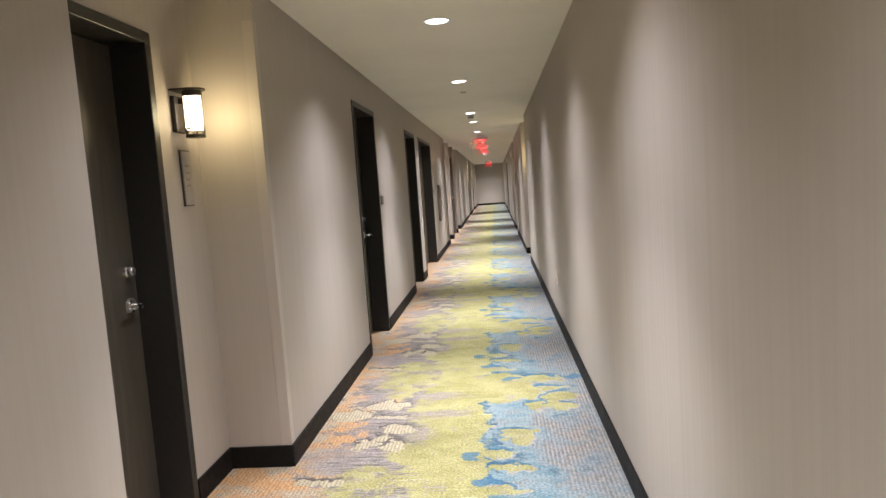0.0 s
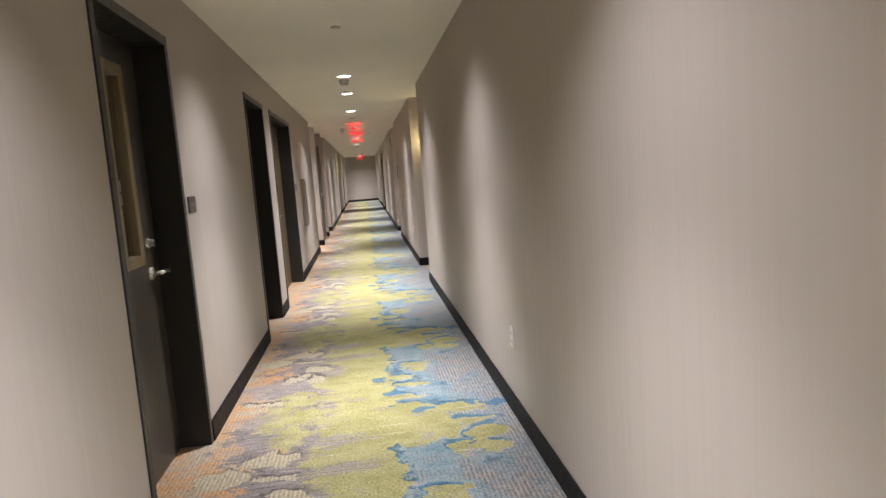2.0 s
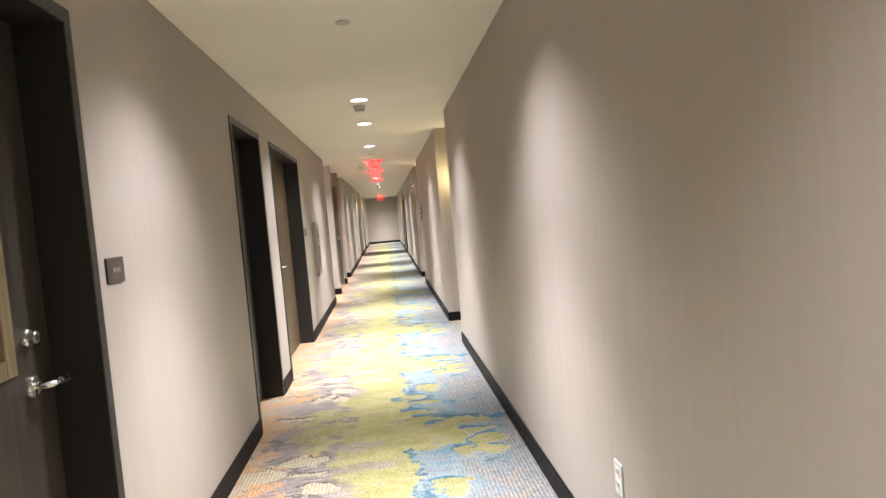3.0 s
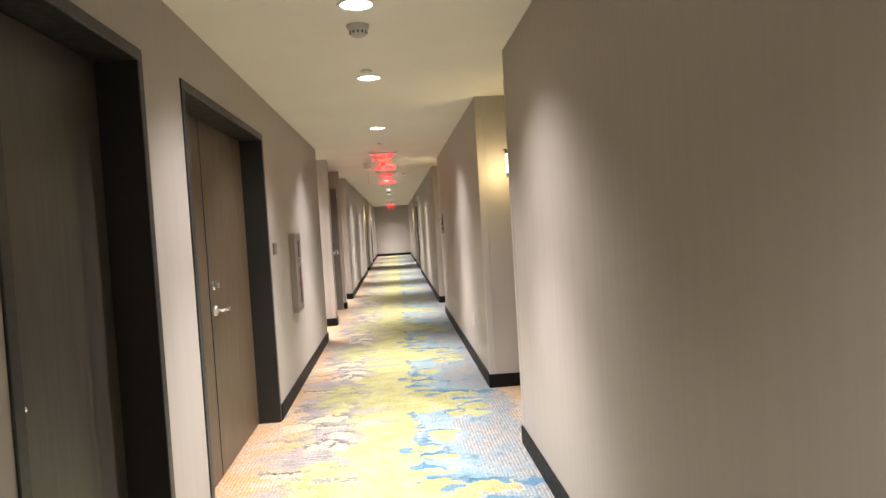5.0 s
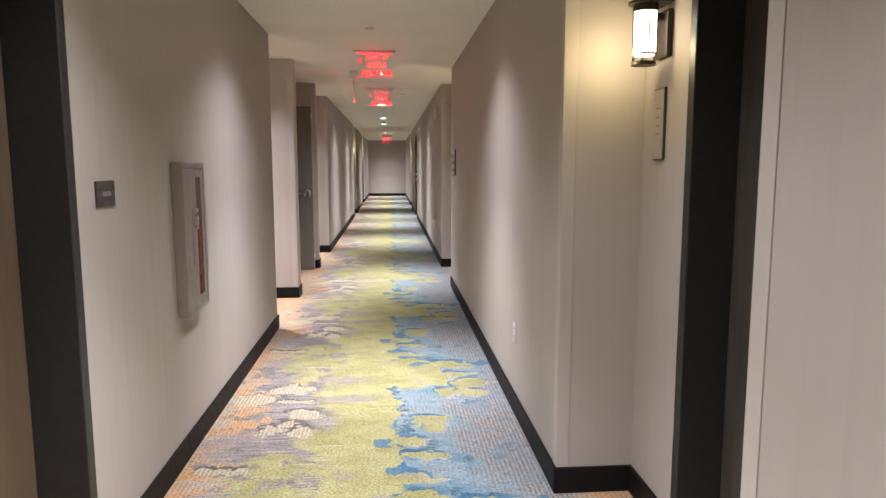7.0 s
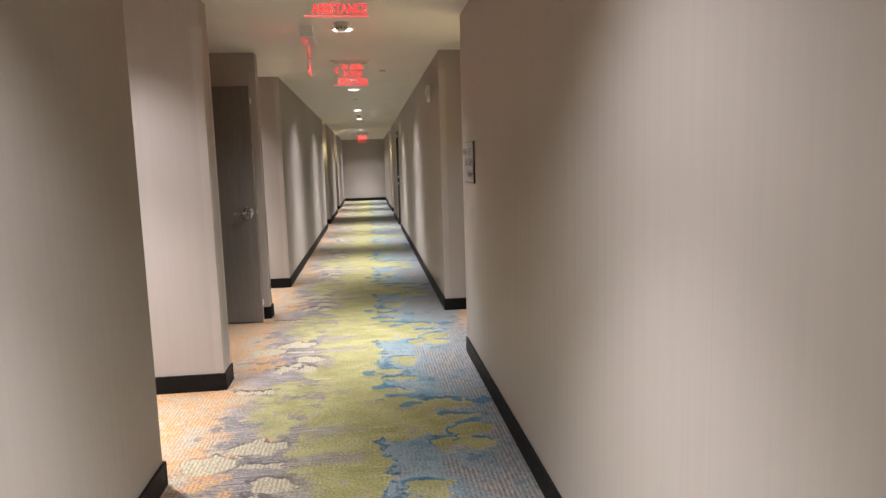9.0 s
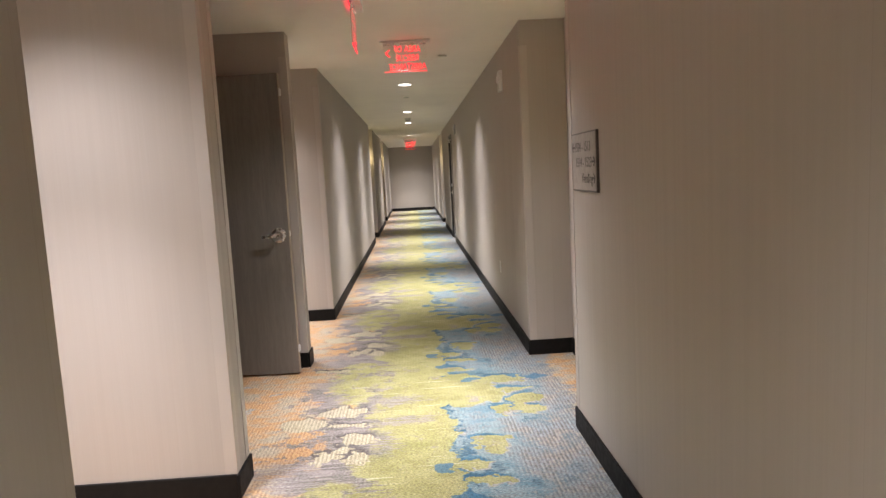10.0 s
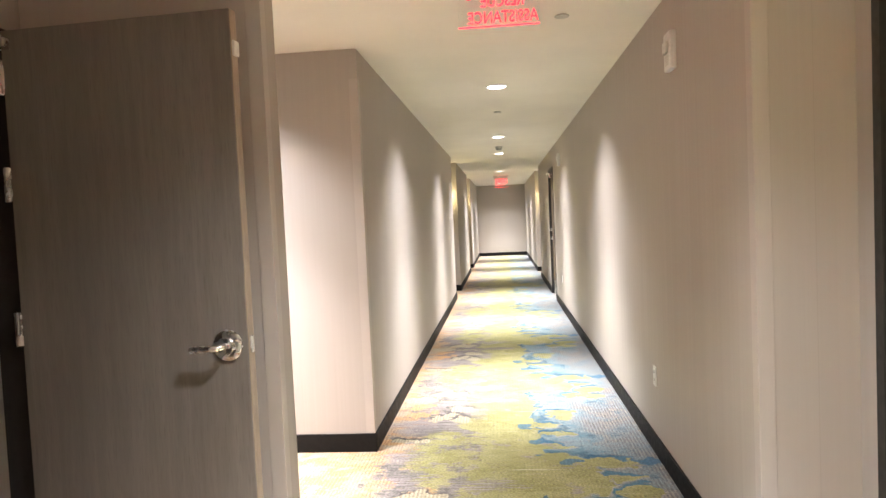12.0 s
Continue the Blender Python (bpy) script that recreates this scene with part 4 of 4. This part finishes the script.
new("closet_light", dim).matrix_basis = pose(*CLOSET_LAMP, ZC - 0.012)
glow = bpy.data.lights.new("sconce_light", "POINT")
glow.energy, glow.color, glow.shadow_soft_size = SCONCE_W, (1.0, 0.82, 0.40), 0.04
for x, y in ((XLB + 0.16, 2.555), (XRB - 0.16, 12.035), (XRB - 0.16, 17.40), (XLB + 0.16, 29.14), (XLB + 0.16, 34.7), (XRB - 0.16, 32.75)):
    new("sconce_light", glow).matrix_basis = pose(x, y, 1.83)


def smoke_detector(name, x, y):
    s = thing(name, pose(x, y, ZC), "ivory ceiling smoke detector", "smoke detector", "smoke detectors")
    part("base", lathe([(0, -0.016), (0.056, -0.016), (0.060, -0.012), (0.060, 0), (0, 0)], None, 36), DETECTOR, s, "", 40)
    part("head", lathe([(0, -0.056), (0.034, -0.056), (0.042, -0.050), (0.047, -0.032), (0.052, -0.024), (0.052, -0.016), (0, -0.016)], None, 36), DETECTOR, s, "", 40)
    bm = bmesh.new()
    for k in range(12):
        a = 2 * math.pi * k / 12
        add_box(bm, 0.0435 * math.cos(a) - 0.004, 0.0435 * math.cos(a) + 0.004, 0.0435 * math.sin(a) - 0.004, 0.0435 * math.sin(a) + 0.004, -0.046, -0.034)
    part("vents", bm, BLACK, s)
    return s


det = smoke_detector("smoke_detector", 0.06, 10.13)
for x, y in ((0.07, 17.46), (0.07, 26.7), (0.08, 36.2)):
    copy_thing(det, pose(x, y, ZC))


def cover_plate(name, x, y):
    s = thing(name, pose(x, y, ZC), "flat round sprinkler cover plate on the ceiling", "sprinkler cover", "sprinkler covers")
    part("disc", lathe([(0, -0.011), (0.036, -0.011), (0.039, -0.008), (0.039, -0.005), (0, -0.005)], None, 32), DETECTOR, s, "", 40)
    part("gap", lathe([(0, -0.005), (0.031, -0.005), (0.031, 0), (0, 0)], None, 24), DETECTOR, s)
    return s


cover = cover_plate("sprinkler_cover", 0.075, 7.38)
for x, y in ((0.06, 11.13), (0.07, 15.03), (0.43, 20.0), (0.07, 23.2)):
    copy_thing(cover, pose(x, y, ZC))


def lit_sign(name, m, lines, chevron, label, width=0.345, height=0.205, size=0.064, drop=0.03, bars=False, canopy=(0.035, 0.018)):
    """Edge-lit sign that hangs from a ceiling canopy; local x along its face, front towards -y."""
    s = thing(name, m, label, "exit sign", "edge-lit signs")
    part("canopy", box(-width / 2 - 0.03, width / 2 + 0.03, -canopy[0], canopy[0], -canopy[1], 0.0, 0.004, 2), TRIM_WHITE, s)
    part("holder", box(-width / 2, width / 2, -0.010, 0.010, -drop - 0.004, -0.018, 0.002), STEEL, s)
    z0 = -drop - 0.004 - height
    panel = part("panel", box(-width / 2, width / 2, -0.003, 0.003, z0, -drop - 0.004), ACRYLIC, s, "clear acrylic panel")
    panel.visible_shadow = False
    part("lit_edge", box(-width / 2, width / 2, -0.0032, 0.0032, z0 - 0.004, z0), RED_GLOW, s, "glowing red bottom edge")
    part("led_strip", box(-width / 2 + 0.01, width / 2 - 0.01, -0.0125, -0.0103, -drop - 0.002, -drop + 0.003), RED_STRIP, s, "red light strip along the holder")
    step = height / len(lines)
    for i, words in enumerate(lines):
        z = -drop - 0.004 - step * (i + 0.5)
        if bars:
            part("lettering", box(-width * 0.36, width * 0.36, -0.0045, -0.0032, z - size * 0.3, z + size * 0.3), RED_GLOW, s)
        else:
            text_part("lettering", words, size, RED_GLOW, s, Matrix.Translation((-chevron * 0.018, -0.0038, z)) @ pose(0, 0, 0, 90, 0, 0) @ Matrix.Diagonal((0.84, 1.10, 1.0, 1.0)), "", 0.0006, "CENTER", 0.0002)
    if chevron:
        bm = bmesh.new()
        cx, cz = chevron * (width / 2 - 0.028), -drop - 0.004 - height * 0.30
        for sgn in (-1, 1):
            a = [(cx + chevron * 0.016, cz), (cx - chevron * 0.014, cz + sgn * 0.030), (cx - chevron * 0.026, cz + sgn * 0.030), (cx + chevron * 0.002, cz)]
            f0 = [bm.verts.new((p, -0.0045, q)) for p, q in a]
            f1 = [bm.verts.new((p, -0.0032, q)) for p, q in a]
            bm.faces.new(f0), bm.faces.new(f1)
            for i in range(4):
                j = (i + 1) % 4
                bm.faces.new((f0[i], f0[j], f1[j], f1[i]))
        part("chevron", bm, RED_GLOW, s)
    return s


RESCUE = ["AREA OF", "RESCUE", "ASSISTANCE"]
lit_sign("rescue_sign", pose(0.085, 16.1, ZC), RESCUE, -1, "hanging red edge-lit rescue assistance sign with an arrow")
lit_sign("rescue_sign", pose(0.09, 19.25, ZC, 0, 0, 180), RESCUE, 1, "hanging red edge-lit rescue assistance sign seen from its back")
lit_sign("exit_sign", pose(-0.196, 17.72, ZC, 0, 0, -90), ["", ""], 0, "red edge-lit sign hanging side-on beside the side hall", 0.32, 0.22, 0.12, 0.10, True, (0.05, 0.085))
lit_sign("exit_sign", pose(0.10, 34.4, ZC), ["EXIT"], 1, "hanging red edge-lit exit sign with an arrow", 0.36, 0.20, 0.155, 0.10)
